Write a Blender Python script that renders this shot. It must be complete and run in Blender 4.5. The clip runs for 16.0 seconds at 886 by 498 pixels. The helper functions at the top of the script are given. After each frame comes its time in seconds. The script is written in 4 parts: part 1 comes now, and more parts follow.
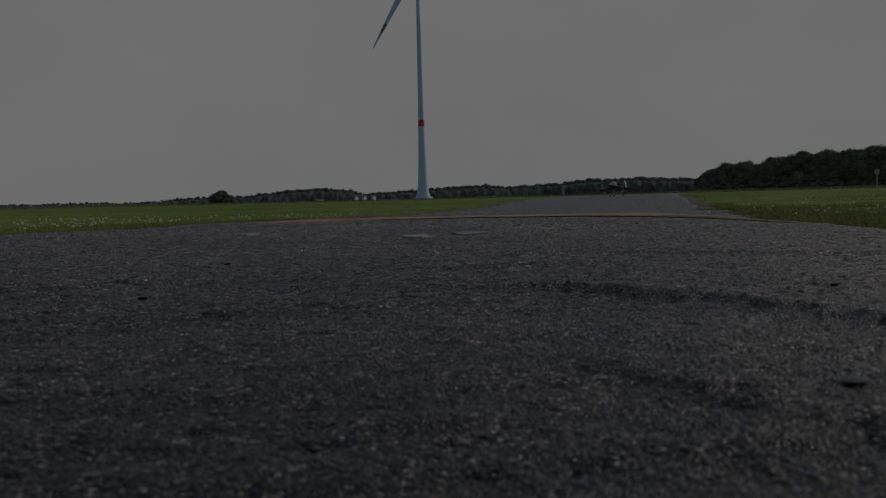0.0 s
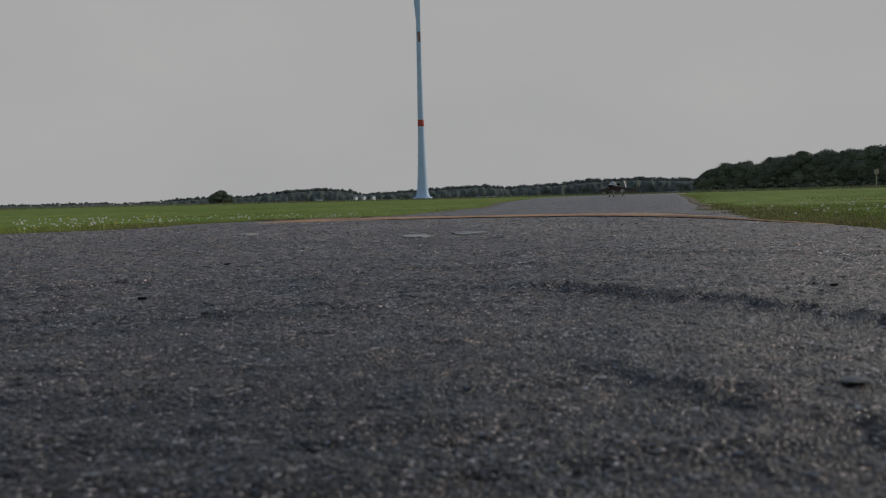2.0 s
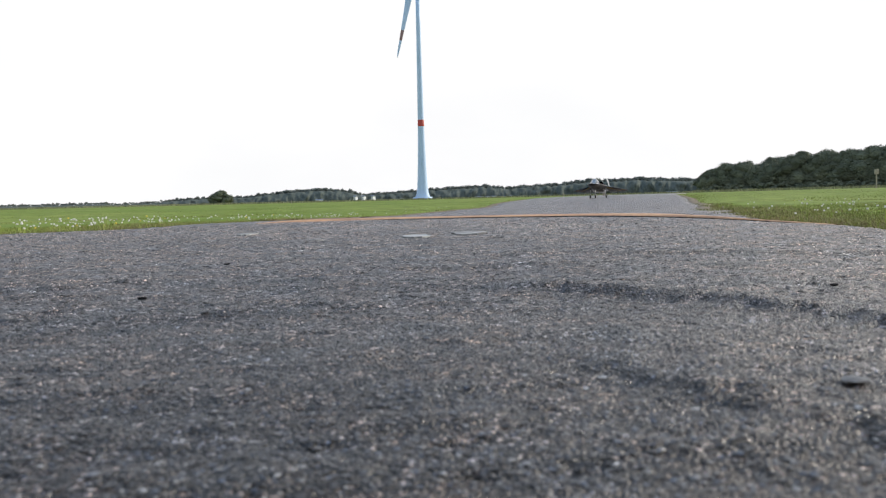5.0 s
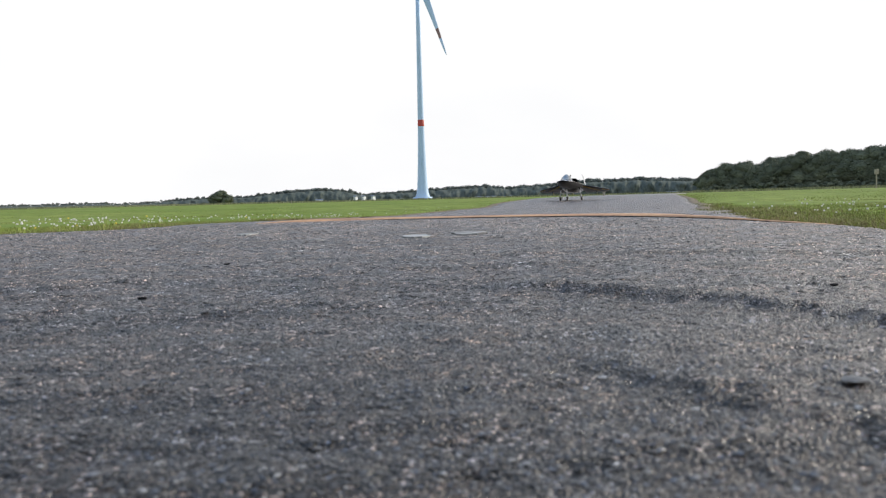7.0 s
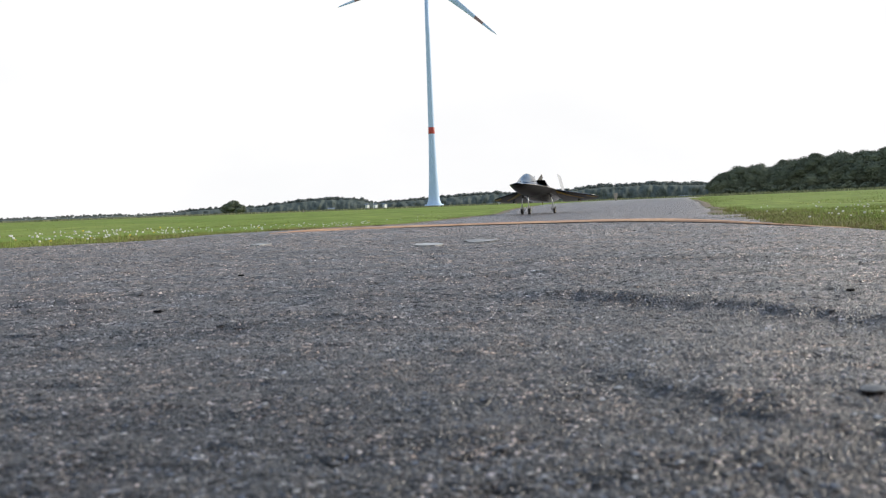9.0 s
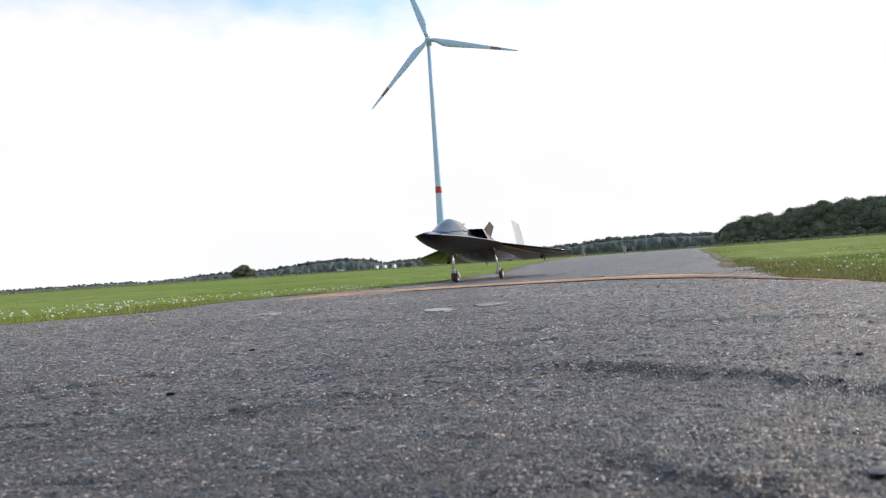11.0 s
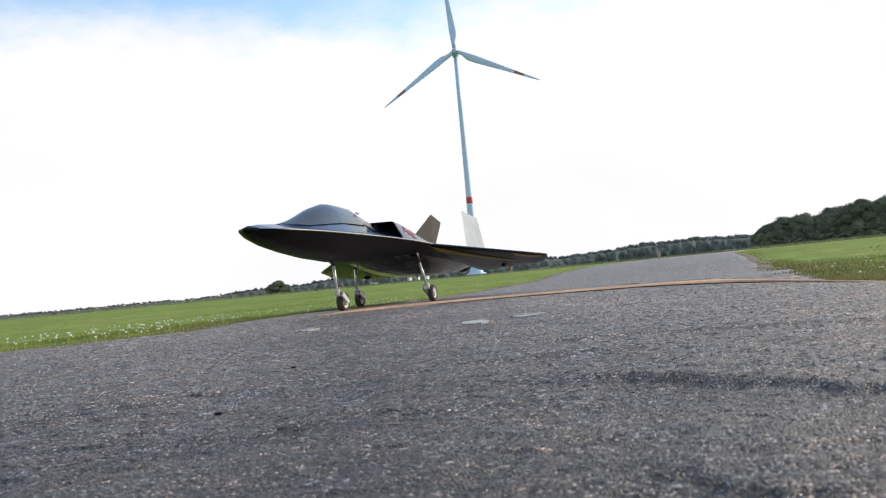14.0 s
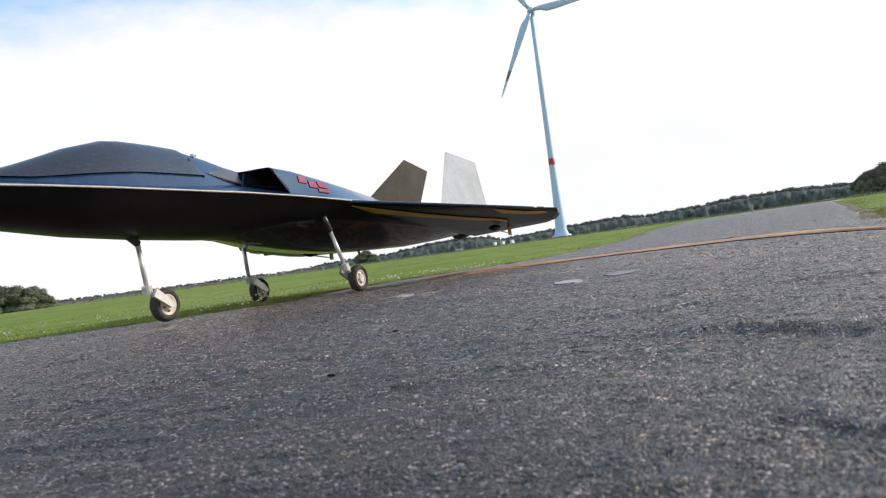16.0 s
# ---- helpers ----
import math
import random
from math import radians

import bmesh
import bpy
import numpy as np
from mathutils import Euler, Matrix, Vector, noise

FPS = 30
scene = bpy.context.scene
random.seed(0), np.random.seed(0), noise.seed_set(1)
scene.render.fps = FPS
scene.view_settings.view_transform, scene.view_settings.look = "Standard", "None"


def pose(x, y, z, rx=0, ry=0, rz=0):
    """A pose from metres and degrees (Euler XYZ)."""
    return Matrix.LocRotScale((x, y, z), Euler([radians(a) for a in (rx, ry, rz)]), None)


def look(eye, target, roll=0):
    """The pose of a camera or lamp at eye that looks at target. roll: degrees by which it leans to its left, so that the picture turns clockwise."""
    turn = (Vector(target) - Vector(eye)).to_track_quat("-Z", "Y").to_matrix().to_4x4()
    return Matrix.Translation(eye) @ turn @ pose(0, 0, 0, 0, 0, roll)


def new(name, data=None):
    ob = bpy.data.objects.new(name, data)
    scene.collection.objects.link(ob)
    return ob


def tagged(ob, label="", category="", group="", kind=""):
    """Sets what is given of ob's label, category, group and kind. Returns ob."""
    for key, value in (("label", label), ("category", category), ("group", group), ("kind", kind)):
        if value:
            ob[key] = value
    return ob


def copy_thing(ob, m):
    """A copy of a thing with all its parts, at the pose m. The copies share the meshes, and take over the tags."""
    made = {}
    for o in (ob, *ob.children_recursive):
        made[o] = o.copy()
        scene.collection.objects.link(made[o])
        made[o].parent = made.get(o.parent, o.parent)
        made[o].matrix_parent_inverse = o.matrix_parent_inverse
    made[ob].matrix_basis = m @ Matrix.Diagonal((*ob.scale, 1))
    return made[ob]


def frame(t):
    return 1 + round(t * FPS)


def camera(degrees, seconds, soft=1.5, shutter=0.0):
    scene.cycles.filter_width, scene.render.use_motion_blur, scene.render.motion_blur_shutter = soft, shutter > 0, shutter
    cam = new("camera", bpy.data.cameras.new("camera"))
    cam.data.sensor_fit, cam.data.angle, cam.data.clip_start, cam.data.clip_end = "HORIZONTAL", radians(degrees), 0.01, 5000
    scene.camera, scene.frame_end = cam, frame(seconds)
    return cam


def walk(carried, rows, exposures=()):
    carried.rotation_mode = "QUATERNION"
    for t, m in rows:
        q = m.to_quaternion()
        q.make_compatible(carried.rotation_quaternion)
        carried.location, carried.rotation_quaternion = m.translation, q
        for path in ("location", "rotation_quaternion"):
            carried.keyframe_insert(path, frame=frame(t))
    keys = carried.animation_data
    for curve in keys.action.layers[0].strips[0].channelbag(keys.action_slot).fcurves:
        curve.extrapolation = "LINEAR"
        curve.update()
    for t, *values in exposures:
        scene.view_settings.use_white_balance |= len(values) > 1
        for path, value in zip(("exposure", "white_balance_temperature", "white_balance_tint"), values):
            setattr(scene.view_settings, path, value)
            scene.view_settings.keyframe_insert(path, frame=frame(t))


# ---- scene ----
cam = camera(57.0, 16.0, soft=1.15)
cam.data.dof.use_dof, cam.data.dof.focus_distance, cam.data.dof.aperture_fstop = True, 2.2, 19.0
# t, x, y, z, yaw, pitch, roll: the camera lies on the apron, then is tipped up and panned
ROWS = [
    (0.0, 0.0, 0.0, 0.085, 0.03, -3.22, 1.45),
    (1.5, 0.0, 0.0, 0.085, 0.0, -3.22, 1.45),
    (7.0, 0.0000, 0.0000, 0.0850, 0.00, -3.22, 1.45),
    (8.5, -0.0016, 0.0001, 0.0861, 0.19, -3.18, 1.72),
    (8.7, -0.0014, -0.0003, 0.0868, 0.5, -3.0, 1.88),
    (10.8, 0.0007, -0.0081, 0.0999, 1.50, 0.62, 3.68),
    (11.0, 0.0021, -0.0097, 0.1031, 1.47, 1.43, 3.90),
    (11.5, 0.0026, -0.0101, 0.1047, 1.29, 2.14, 3.98),
    (12.0, 0.0015, -0.0103, 0.1049, 1.58, 2.09, 4.27),
    (12.5, 0.0013, -0.0128, 0.1071, 2.17, 2.48, 4.56),
    (13.0, 0.0016, -0.0131, 0.1074, 1.89, 2.49, 4.62),
    (13.5, -0.0005, -0.0133, 0.1077, 2.34, 2.72, 4.59),
    (14.0, -0.0030, -0.0182, 0.1080, 3.80, 2.37, 5.45),
    (14.5, -0.0051, -0.0195, 0.1085, 4.55, 2.46, 5.63),
    (15.0, -0.0071, -0.0226, 0.1089, 5.78, 2.42, 6.48),
    (15.5, -0.0128, -0.0276, 0.1086, 8.00, 1.68, 7.19),
    (16.0, -0.0171, -0.0300, 0.1050, 9.82, 0.62, 7.78),
]
ROWS.insert(3, (8.0, 0.0, 0.0, 0.085, 0.0, -3.22, 1.45))


def linear(v):
    return ((v + 0.055) / 1.055) ** 2.4


FADE = [(0.0, 0.42), (0.5, 0.465), (1.0, 0.535), (1.5, 0.595), (2.0, 0.65), (2.5, 0.71), (3.0, 0.78), (3.5, 0.845),
        (4.0, 0.92), (4.7, 1.0), (16.0, 1.0)]
walk(cam, [(t, pose(x, y, z, 90 + pitch, roll, yaw)) for t, x, y, z, yaw, pitch, roll in ROWS],
     exposures=[(t, math.log2(linear(v))) for t, v in FADE])

# ---- world and sun ----
SUN_AZ, SUN_EL = 64.0, 23.0   # degrees to the right of the first view, and above the ground


def make_world():
    w = bpy.data.worlds.new("sky")
    w.use_nodes = True
    scene.world = w
    nt = w.node_tree
    nt.nodes.clear()
    N, L = nt.nodes.new, nt.links.new
    out, bg = N("ShaderNodeOutputWorld"), N("ShaderNodeBackground")
    sky = N("ShaderNodeTexSky")
    sky.sky_type, sky.sun_disc = "NISHITA", False
    sky.sun_elevation, sky.sun_rotation = radians(SUN_EL), radians(SUN_AZ)
    tc = N("ShaderNodeTexCoord")
    scale = N("ShaderNodeVectorMath")
    scale.operation = "SCALE"
    scale.inputs["Scale"].default_value = 0.27
    tint = N("ShaderNodeVectorMath")
    tint.operation = "MULTIPLY"
    tint.inputs[1].default_value = (0.9, 1.02, 1.06)
    L(sky.outputs[0], tint.inputs[0])
    L(tint.outputs[0], scale.inputs[0])
    # blue sky overhead above a bank of bright cloud with a ragged edge
    dot = N("ShaderNodeVectorMath")
    dot.operation = "DOT_PRODUCT"
    v = Vector((math.sin(radians(-32)) * math.cos(radians(80)), math.cos(radians(-32)) * math.cos(radians(80)), math.sin(radians(80))))
    dot.inputs[1].default_value = v
    L(tc.outputs["Generated"], dot.inputs[0])
    noise_ = N("ShaderNodeTexNoise")
    noise_.inputs["Scale"].default_value = 5.0
    noise_.inputs["Detail"].default_value = 7.0
    noise_.inputs["Roughness"].default_value = 0.6
    stretch = N("ShaderNodeMapping")
    stretch.inputs["Scale"].default_value = (1.0, 1.0, 2.2)
    L(tc.outputs["Generated"], stretch.inputs[0])
    L(stretch.outputs[0], noise_.inputs["Vector"])
    add = N("ShaderNodeMath")
    add.operation = "MULTIPLY_ADD"
    add.inputs[1].default_value = 0.16
    L(noise_.outputs["Fac"], add.inputs[0])
    L(dot.outputs["Value"], add.inputs[2])
    ramp = N("ShaderNodeMapRange")
    ramp.interpolation_type = "SMOOTHSTEP"
    ramp.inputs["From Min"].default_value, ramp.inputs["From Max"].default_value = 0.505, 0.585
    ramp.inputs["To Min"].default_value, ramp.inputs["To Max"].default_value = 1.0, 0.1
    L(add.outputs[0], ramp.inputs["Value"])
    cloud = N("ShaderNodeTexNoise")
    cloud.inputs["Scale"].default_value, cloud.inputs["Detail"].default_value = 2.2, 5.0
    L(stretch.outputs[0], cloud.inputs["Vector"])
    cr = N("ShaderNodeValToRGB")
    cr.color_ramp.elements[0].position, cr.color_ramp.elements[0].color = 0.3, (0.96, 0.965, 0.98, 1)
    cr.color_ramp.elements[1].position, cr.color_ramp.elements[1].color = 0.65, (1.06, 1.055, 1.05, 1)
    L(cloud.outputs["Fac"], cr.inputs[0])
    mix = N("ShaderNodeMix")
    mix.data_type = "RGBA"
    L(ramp.outputs[0], mix.inputs["Factor"])
    L(scale.outputs[0], mix.inputs["A"])
    L(cr.outputs[0], mix.inputs["B"])
    L(mix.outputs["Result"], bg.inputs["Color"])
    bg.inputs["Strength"].default_value = 1.0
    L(bg.outputs[0], out.inputs[0])


make_world()
sun = new("sun", bpy.data.lights.new("sun", "SUN"))
sun.data.energy, sun.data.angle, sun.data.color = 3.6, radians(2.5), (1.0, 0.9, 0.76)
to_sun = Vector((math.sin(radians(SUN_AZ)) * math.cos(radians(SUN_EL)), math.cos(radians(SUN_AZ)) * math.cos(radians(SUN_EL)), math.sin(radians(SUN_EL))))
sun.matrix_world = look(to_sun * 50, (0, 0, 0))


# ---- materials ----
def material(name, color, rough=0.6, metal=0.0, second=None, scale=8.0, fine=0.0, bump=0.0, bump_scale=60.0, coat=0.0, spec=0.5,
             stretch_=(1, 1, 1), low=0.35, high=0.65, rough_var=0.0):
    m = bpy.data.materials.new(name)
    m.use_nodes = True
    nt = m.node_tree
    b = nt.nodes["Principled BSDF"]
    N, L = nt.nodes.new, nt.links.new
    b.inputs["Roughness"].default_value, b.inputs["Metallic"].default_value = rough, metal
    b.inputs["Specular IOR Level"].default_value = spec
    b.inputs["Coat Weight"].default_value, b.inputs["Coat Roughness"].default_value = coat, 0.1
    b.inputs["Base Color"].default_value = (*color, 1)
    tc, mp = N("ShaderNodeTexCoord"), N("ShaderNodeMapping")
    mp.inputs["Scale"].default_value = stretch_
    L(tc.outputs["Object"], mp.inputs[0])
    if second:
        n1 = N("ShaderNodeTexNoise")
        n1.inputs["Scale"].default_value, n1.inputs["Detail"].default_value = scale, 6
        L(mp.outputs[0], n1.inputs["Vector"])
        r = N("ShaderNodeValToRGB")
        r.color_ramp.elements[0].position, r.color_ramp.elements[0].color = low, (*color, 1)
        r.color_ramp.elements[1].position, r.color_ramp.elements[1].color = high, (*second, 1)
        L(n1.outputs["Fac"], r.inputs[0])
        colour = r.outputs[0]
        if fine:
            n2 = N("ShaderNodeTexNoise")
            n2.inputs["Scale"].default_value, n2.inputs["Detail"].default_value = scale * 9, 4
            L(mp.outputs[0], n2.inputs["Vector"])
            mr = N("ShaderNodeMapRange")
            mr.inputs["To Min"].default_value, mr.inputs["To Max"].default_value = 1 - fine, 1 + fine
            mr.inputs["From Min"].default_value, mr.inputs["From Max"].default_value = 0.3, 0.7
            L(n2.outputs["Fac"], mr.inputs["Value"])
            vm = N("ShaderNodeVectorMath")
            vm.operation = "SCALE"
            L(colour, vm.inputs[0])
            L(mr.outputs[0], vm.inputs["Scale"])
            colour = vm.outputs[0]
        L(colour, b.inputs["Base Color"])
        if rough_var:
            rr = N("ShaderNodeMapRange")
            rr.inputs["To Min"].default_value, rr.inputs["To Max"].default_value = rough - rough_var, rough + rough_var
            L(n1.outputs["Fac"], rr.inputs["Value"])
            L(rr.outputs[0], b.inputs["Roughness"])
    if bump:
        n3, bp = N("ShaderNodeTexNoise"), N("ShaderNodeBump")
        n3.inputs["Scale"].default_value, n3.inputs["Detail"].default_value = bump_scale, 4
        L(mp.outputs[0], n3.inputs["Vector"])
        bp.inputs["Strength"].default_value, bp.inputs["Distance"].default_value = bump, 0.3 / bump_scale
        L(n3.outputs["Fac"], bp.inputs["Height"])
        L(bp.outputs[0], b.inputs["Normal"])
    return m


def asphalt_material(name, dark, light, chip, gloss=0.9, far_sheen=None):
    """Worn asphalt: dark binder, pale and bluish stone chips a few millimetres across, patches and stains."""
    m = bpy.data.materials.new(name)
    m.use_nodes = True
    nt = m.node_tree
    b = nt.nodes["Principled BSDF"]
    N, L = nt.nodes.new, nt.links.new
    tc = N("ShaderNodeTexCoord")
    vor = N("ShaderNodeTexVoronoi")
    vor.inputs["Scale"].default_value = chip
    L(tc.outputs["Object"], vor.inputs["Vector"])
    grey = N("ShaderNodeSeparateColor")
    L(vor.outputs["Color"], grey.inputs[0])
    chips = N("ShaderNodeValToRGB")
    e = chips.color_ramp.elements
    e[0].position, e[0].color = 0.0, (*[c * 0.45 for c in dark], 1)
    e[1].position, e[1].color = 0.8, (*light, 1)
    # palest cells: pale stone, with the sparkle of glints put into the colour
    for p, c in ((0.45, dark), (0.9, (light[0] * 1.4, light[1] * 1.32, light[2] * 1.2)), (0.95, (0.5, 0.49, 0.47))):
        el = e.new(p)
        el.color = (*c, 1)
    L(grey.outputs[0], chips.inputs[0])
    patch = N("ShaderNodeTexNoise")
    patch.inputs["Scale"].default_value, patch.inputs["Detail"].default_value, patch.inputs["Roughness"].default_value = 2.6, 8, 0.62
    L(tc.outputs["Object"], patch.inputs["Vector"])
    mr = N("ShaderNodeMapRange")
    mr.inputs["From Min"].default_value, mr.inputs["From Max"].default_value = 0.3, 0.7
    mr.inputs["To Min"].default_value, mr.inputs["To Max"].default_value = 0.45, 1.3
    L(patch.outputs["Fac"], mr.inputs["Value"])
    vm = N("ShaderNodeVectorMath")
    vm.operation = "SCALE"
    L(chips.outputs[0], vm.inputs[0])
    # coarser lumps of binder and stone
    lump = N("ShaderNodeTexVoronoi")
    lump.inputs["Scale"].default_value = chip * 0.17
    L(tc.outputs["Object"], lump.inputs["Vector"])
    lg = N("ShaderNodeSeparateColor")
    L(lump.outputs["Color"], lg.inputs[0])
    lm = N("ShaderNodeMapRange")
    lm.inputs["To Min"].default_value, lm.inputs["To Max"].default_value = 0.25, 1.65
    L(lg.outputs[0], lm.inputs["Value"])
    both = N("ShaderNodeMath")
    both.operation = "MULTIPLY"
    L(mr.outputs[0], both.inputs[0])
    L(lm.outputs[0], both.inputs[1])
    L(both.outputs[0], vm.inputs["Scale"])
    tint = N("ShaderNodeTexNoise")
    tint.inputs["Scale"].default_value, tint.inputs["Detail"].default_value = 16.0, 6
    L(tc.outputs["Object"], tint.inputs["Vector"])
    tr = N("ShaderNodeValToRGB")
    tr.color_ramp.elements[0].position, tr.color_ramp.elements[0].color = 0.35, (0.88, 0.96, 1.16, 1)
    tr.color_ramp.elements[1].position, tr.color_ramp.elements[1].color = 0.62, (1.28, 1.0, 0.84, 1)
    L(tint.outputs["Fac"], tr.inputs[0])
    mul = N("ShaderNodeVectorMath")
    mul.operation = "MULTIPLY"
    L(vm.outputs[0], mul.inputs[0])
    L(tr.outputs[0], mul.inputs[1])
    colour = mul.outputs[0]
    if far_sheen:   # grazing sheen put into the colour: paler towards the far edge, ragged
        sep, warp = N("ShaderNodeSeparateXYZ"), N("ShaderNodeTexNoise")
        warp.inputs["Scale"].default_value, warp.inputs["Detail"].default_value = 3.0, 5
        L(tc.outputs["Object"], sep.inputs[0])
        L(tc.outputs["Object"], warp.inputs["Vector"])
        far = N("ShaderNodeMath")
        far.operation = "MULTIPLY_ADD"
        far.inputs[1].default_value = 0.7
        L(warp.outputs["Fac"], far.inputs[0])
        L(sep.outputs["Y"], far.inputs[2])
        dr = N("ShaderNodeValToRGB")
        dr.color_ramp.elements[0].position, dr.color_ramp.elements[0].color = far_sheen[0], (*far_sheen[2], 1)
        dr.color_ramp.elements[1].position, dr.color_ramp.elements[1].color = far_sheen[1], (*far_sheen[3], 1)
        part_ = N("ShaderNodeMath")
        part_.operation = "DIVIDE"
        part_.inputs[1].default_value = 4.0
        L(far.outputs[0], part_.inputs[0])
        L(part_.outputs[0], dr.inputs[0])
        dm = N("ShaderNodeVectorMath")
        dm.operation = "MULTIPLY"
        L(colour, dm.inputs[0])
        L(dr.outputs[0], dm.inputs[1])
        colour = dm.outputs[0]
    L(colour, b.inputs["Base Color"])
    rr = N("ShaderNodeMapRange")
    rr.inputs["To Min"].default_value, rr.inputs["To Max"].default_value = 0.27, 0.6
    L(grey.outputs[1], rr.inputs["Value"])
    L(rr.outputs[0], b.inputs["Roughness"])
    b.inputs["Specular IOR Level"].default_value = gloss
    n2 = N("ShaderNodeTexNoise")
    n2.inputs["Scale"].default_value, n2.inputs["Detail"].default_value = chip * 0.25, 5
    L(tc.outputs["Object"], n2.inputs["Vector"])
    hsum = N("ShaderNodeMath")
    hsum.operation = "SUBTRACT"
    L(n2.outputs["Fac"], hsum.inputs[0])
    L(vor.outputs["Distance"], hsum.inputs[1])
    bp = N("ShaderNodeBump")
    bp.inputs["Strength"].default_value, bp.inputs["Distance"].default_value = 1.0, 1.3 / chip
    L(hsum.outputs[0], bp.inputs["Height"])
    L(bp.outputs[0], b.inputs["Normal"])
    return m


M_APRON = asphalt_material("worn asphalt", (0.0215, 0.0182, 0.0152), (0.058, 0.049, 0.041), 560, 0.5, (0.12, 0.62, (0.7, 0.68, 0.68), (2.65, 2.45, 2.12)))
M_TAXI = asphalt_material("old asphalt", (0.105, 0.098, 0.09), (0.19, 0.176, 0.16), 130, 0.45)


def chip_material():
    m = bpy.data.materials.new("stone chip")
    m.use_nodes = True
    nt = m.node_tree
    b = nt.nodes["Principled BSDF"]
    geo, r = nt.nodes.new("ShaderNodeNewGeometry"), nt.nodes.new("ShaderNodeValToRGB")
    e = r.color_ramp.elements
    e[0].position, e[0].color = 0.0, (0.045, 0.043, 0.044, 1)
    # near-white end paints sparkle onto the palest chips
    e[1].position, e[1].color = 1.0, (0.5, 0.49, 0.47, 1)
    for p, c in ((0.5, (0.078, 0.073, 0.068)), (0.78, (0.135, 0.126, 0.116)), (0.88, (0.09, 0.11, 0.15)), (0.96, (0.28, 0.26, 0.235))):
        e.new(p).color = (*c, 1)
    nt.links.new(geo.outputs["Random Per Island"], r.inputs[0])
    nt.links.new(r.outputs[0], b.inputs["Base Color"])
    b.inputs["Roughness"].default_value = 0.5
    return m


M_STONE = chip_material()
M_SEAM = material("ochre edge strip", (0.6, 0.34, 0.18), 0.85, second=(0.42, 0.23, 0.13), scale=5, fine=0.3, bump=0.6, bump_scale=150)
M_TARBAND = asphalt_material("dark repair asphalt", (0.022, 0.022, 0.024), (0.05, 0.048, 0.047), 160)
M_SOIL = material("dry soil edge", (0.12, 0.085, 0.05), 0.95, second=(0.2, 0.16, 0.1), scale=6, fine=0.4, bump=0.7, bump_scale=60)
M_FIELD = material("meadow ground", (0.14, 0.21, 0.03), 0.95, second=(0.215, 0.262, 0.058), scale=0.25, fine=0.3, spec=0.1)
M_GRASS = material("grass blade", (0.17, 0.255, 0.036), 0.6, second=(0.31, 0.34, 0.085), scale=1.6, fine=0.35, spec=0.3)
M_DRY = material("dry grass", (0.32, 0.26, 0.13), 0.85, second=(0.2, 0.19, 0.08), scale=5, fine=0.3, spec=0.2)
M_TALL = material("tall straw grass", (0.25, 0.255, 0.15), 0.85, second=(0.2, 0.22, 0.11), scale=0.4, fine=0.25, spec=0.2)
M_FLOWER = material("white clover bloom", (0.75, 0.74, 0.68), 0.8, second=(0.85, 0.84, 0.8), scale=60)
M_YELLOW_FLOWER = material("yellow bloom", (0.75, 0.55, 0.04), 0.7, second=(0.85, 0.65, 0.1), scale=60)
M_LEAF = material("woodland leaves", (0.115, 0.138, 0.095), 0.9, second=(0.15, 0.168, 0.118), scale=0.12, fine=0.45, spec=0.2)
# distance haze is put into the next two colours, shade into the second
M_LEAF_FAR = material("hazy distant woodland", (0.115, 0.135, 0.124), 0.9, second=(0.155, 0.175, 0.155), scale=0.03, fine=0.3, spec=0.1)
M_UNDER = material("distant growth, shade and haze in the colour", (0.085, 0.102, 0.09), 0.95, second=(0.11, 0.128, 0.11), scale=0.05, fine=0.3, spec=0.1)
M_BARK = material("bark", (0.07, 0.055, 0.04), 0.9, second=(0.11, 0.09, 0.07), scale=2)
M_WHITE = material("white mark paint", (0.55, 0.55, 0.53), 0.8, second=(0.3, 0.3, 0.29), scale=18, fine=0.3)
M_FAINT = material("rubbed paint", (0.42, 0.415, 0.4), 0.8, second=(0.2, 0.195, 0.185), scale=30, fine=0.4)
M_TOWER = material("tower coating", (0.38, 0.54, 0.78), 0.5, second=(0.42, 0.58, 0.81), scale=0.08, fine=0.04)
M_RED = material("red band paint", (0.38, 0.035, 0.03), 0.5, second=(0.44, 0.06, 0.045), scale=0.3)
M_MARK = material("weathered blade mark", (0.2, 0.13, 0.13), 0.6, second=(0.26, 0.17, 0.17), scale=0.3)
M_SKIN = material("blue-grey lacquer", (0.008, 0.027, 0.075), 0.24, metal=0.0, second=(0.013, 0.036, 0.092), scale=4, fine=0.18, coat=0.25, bump=0.02, bump_scale=60, rough_var=0.06, spec=0.6)
M_BELLY = material("black underside lacquer", (0.0035, 0.0035, 0.0045), 0.3, second=(0.007, 0.007, 0.008), scale=5, fine=0.2, spec=0.12, rough_var=0.08)
M_KEEL = material("glossy black keel lacquer", (0.006, 0.006, 0.005), 0.12, second=(0.01, 0.01, 0.008), scale=5, fine=0.2, spec=0.6, rough_var=0.04)
M_CANOPY = material("carbon weave canopy", (0.022, 0.025, 0.033), 0.24, second=(0.036, 0.038, 0.045), scale=60, fine=0.3, spec=0.5, coat=0.25, stretch_=(1, 3, 1), rough_var=0.1)
# reflection of asphalt and grass on the spine's flank, put into the colour
M_FLANK_REFLECTION = material("brownish reflection on the spine flank", (0.075, 0.07, 0.062), 0.3, second=(0.1, 0.09, 0.08), scale=14, fine=0.2, spec=0.5)
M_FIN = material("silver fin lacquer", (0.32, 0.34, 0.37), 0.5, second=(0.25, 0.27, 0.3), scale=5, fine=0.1)
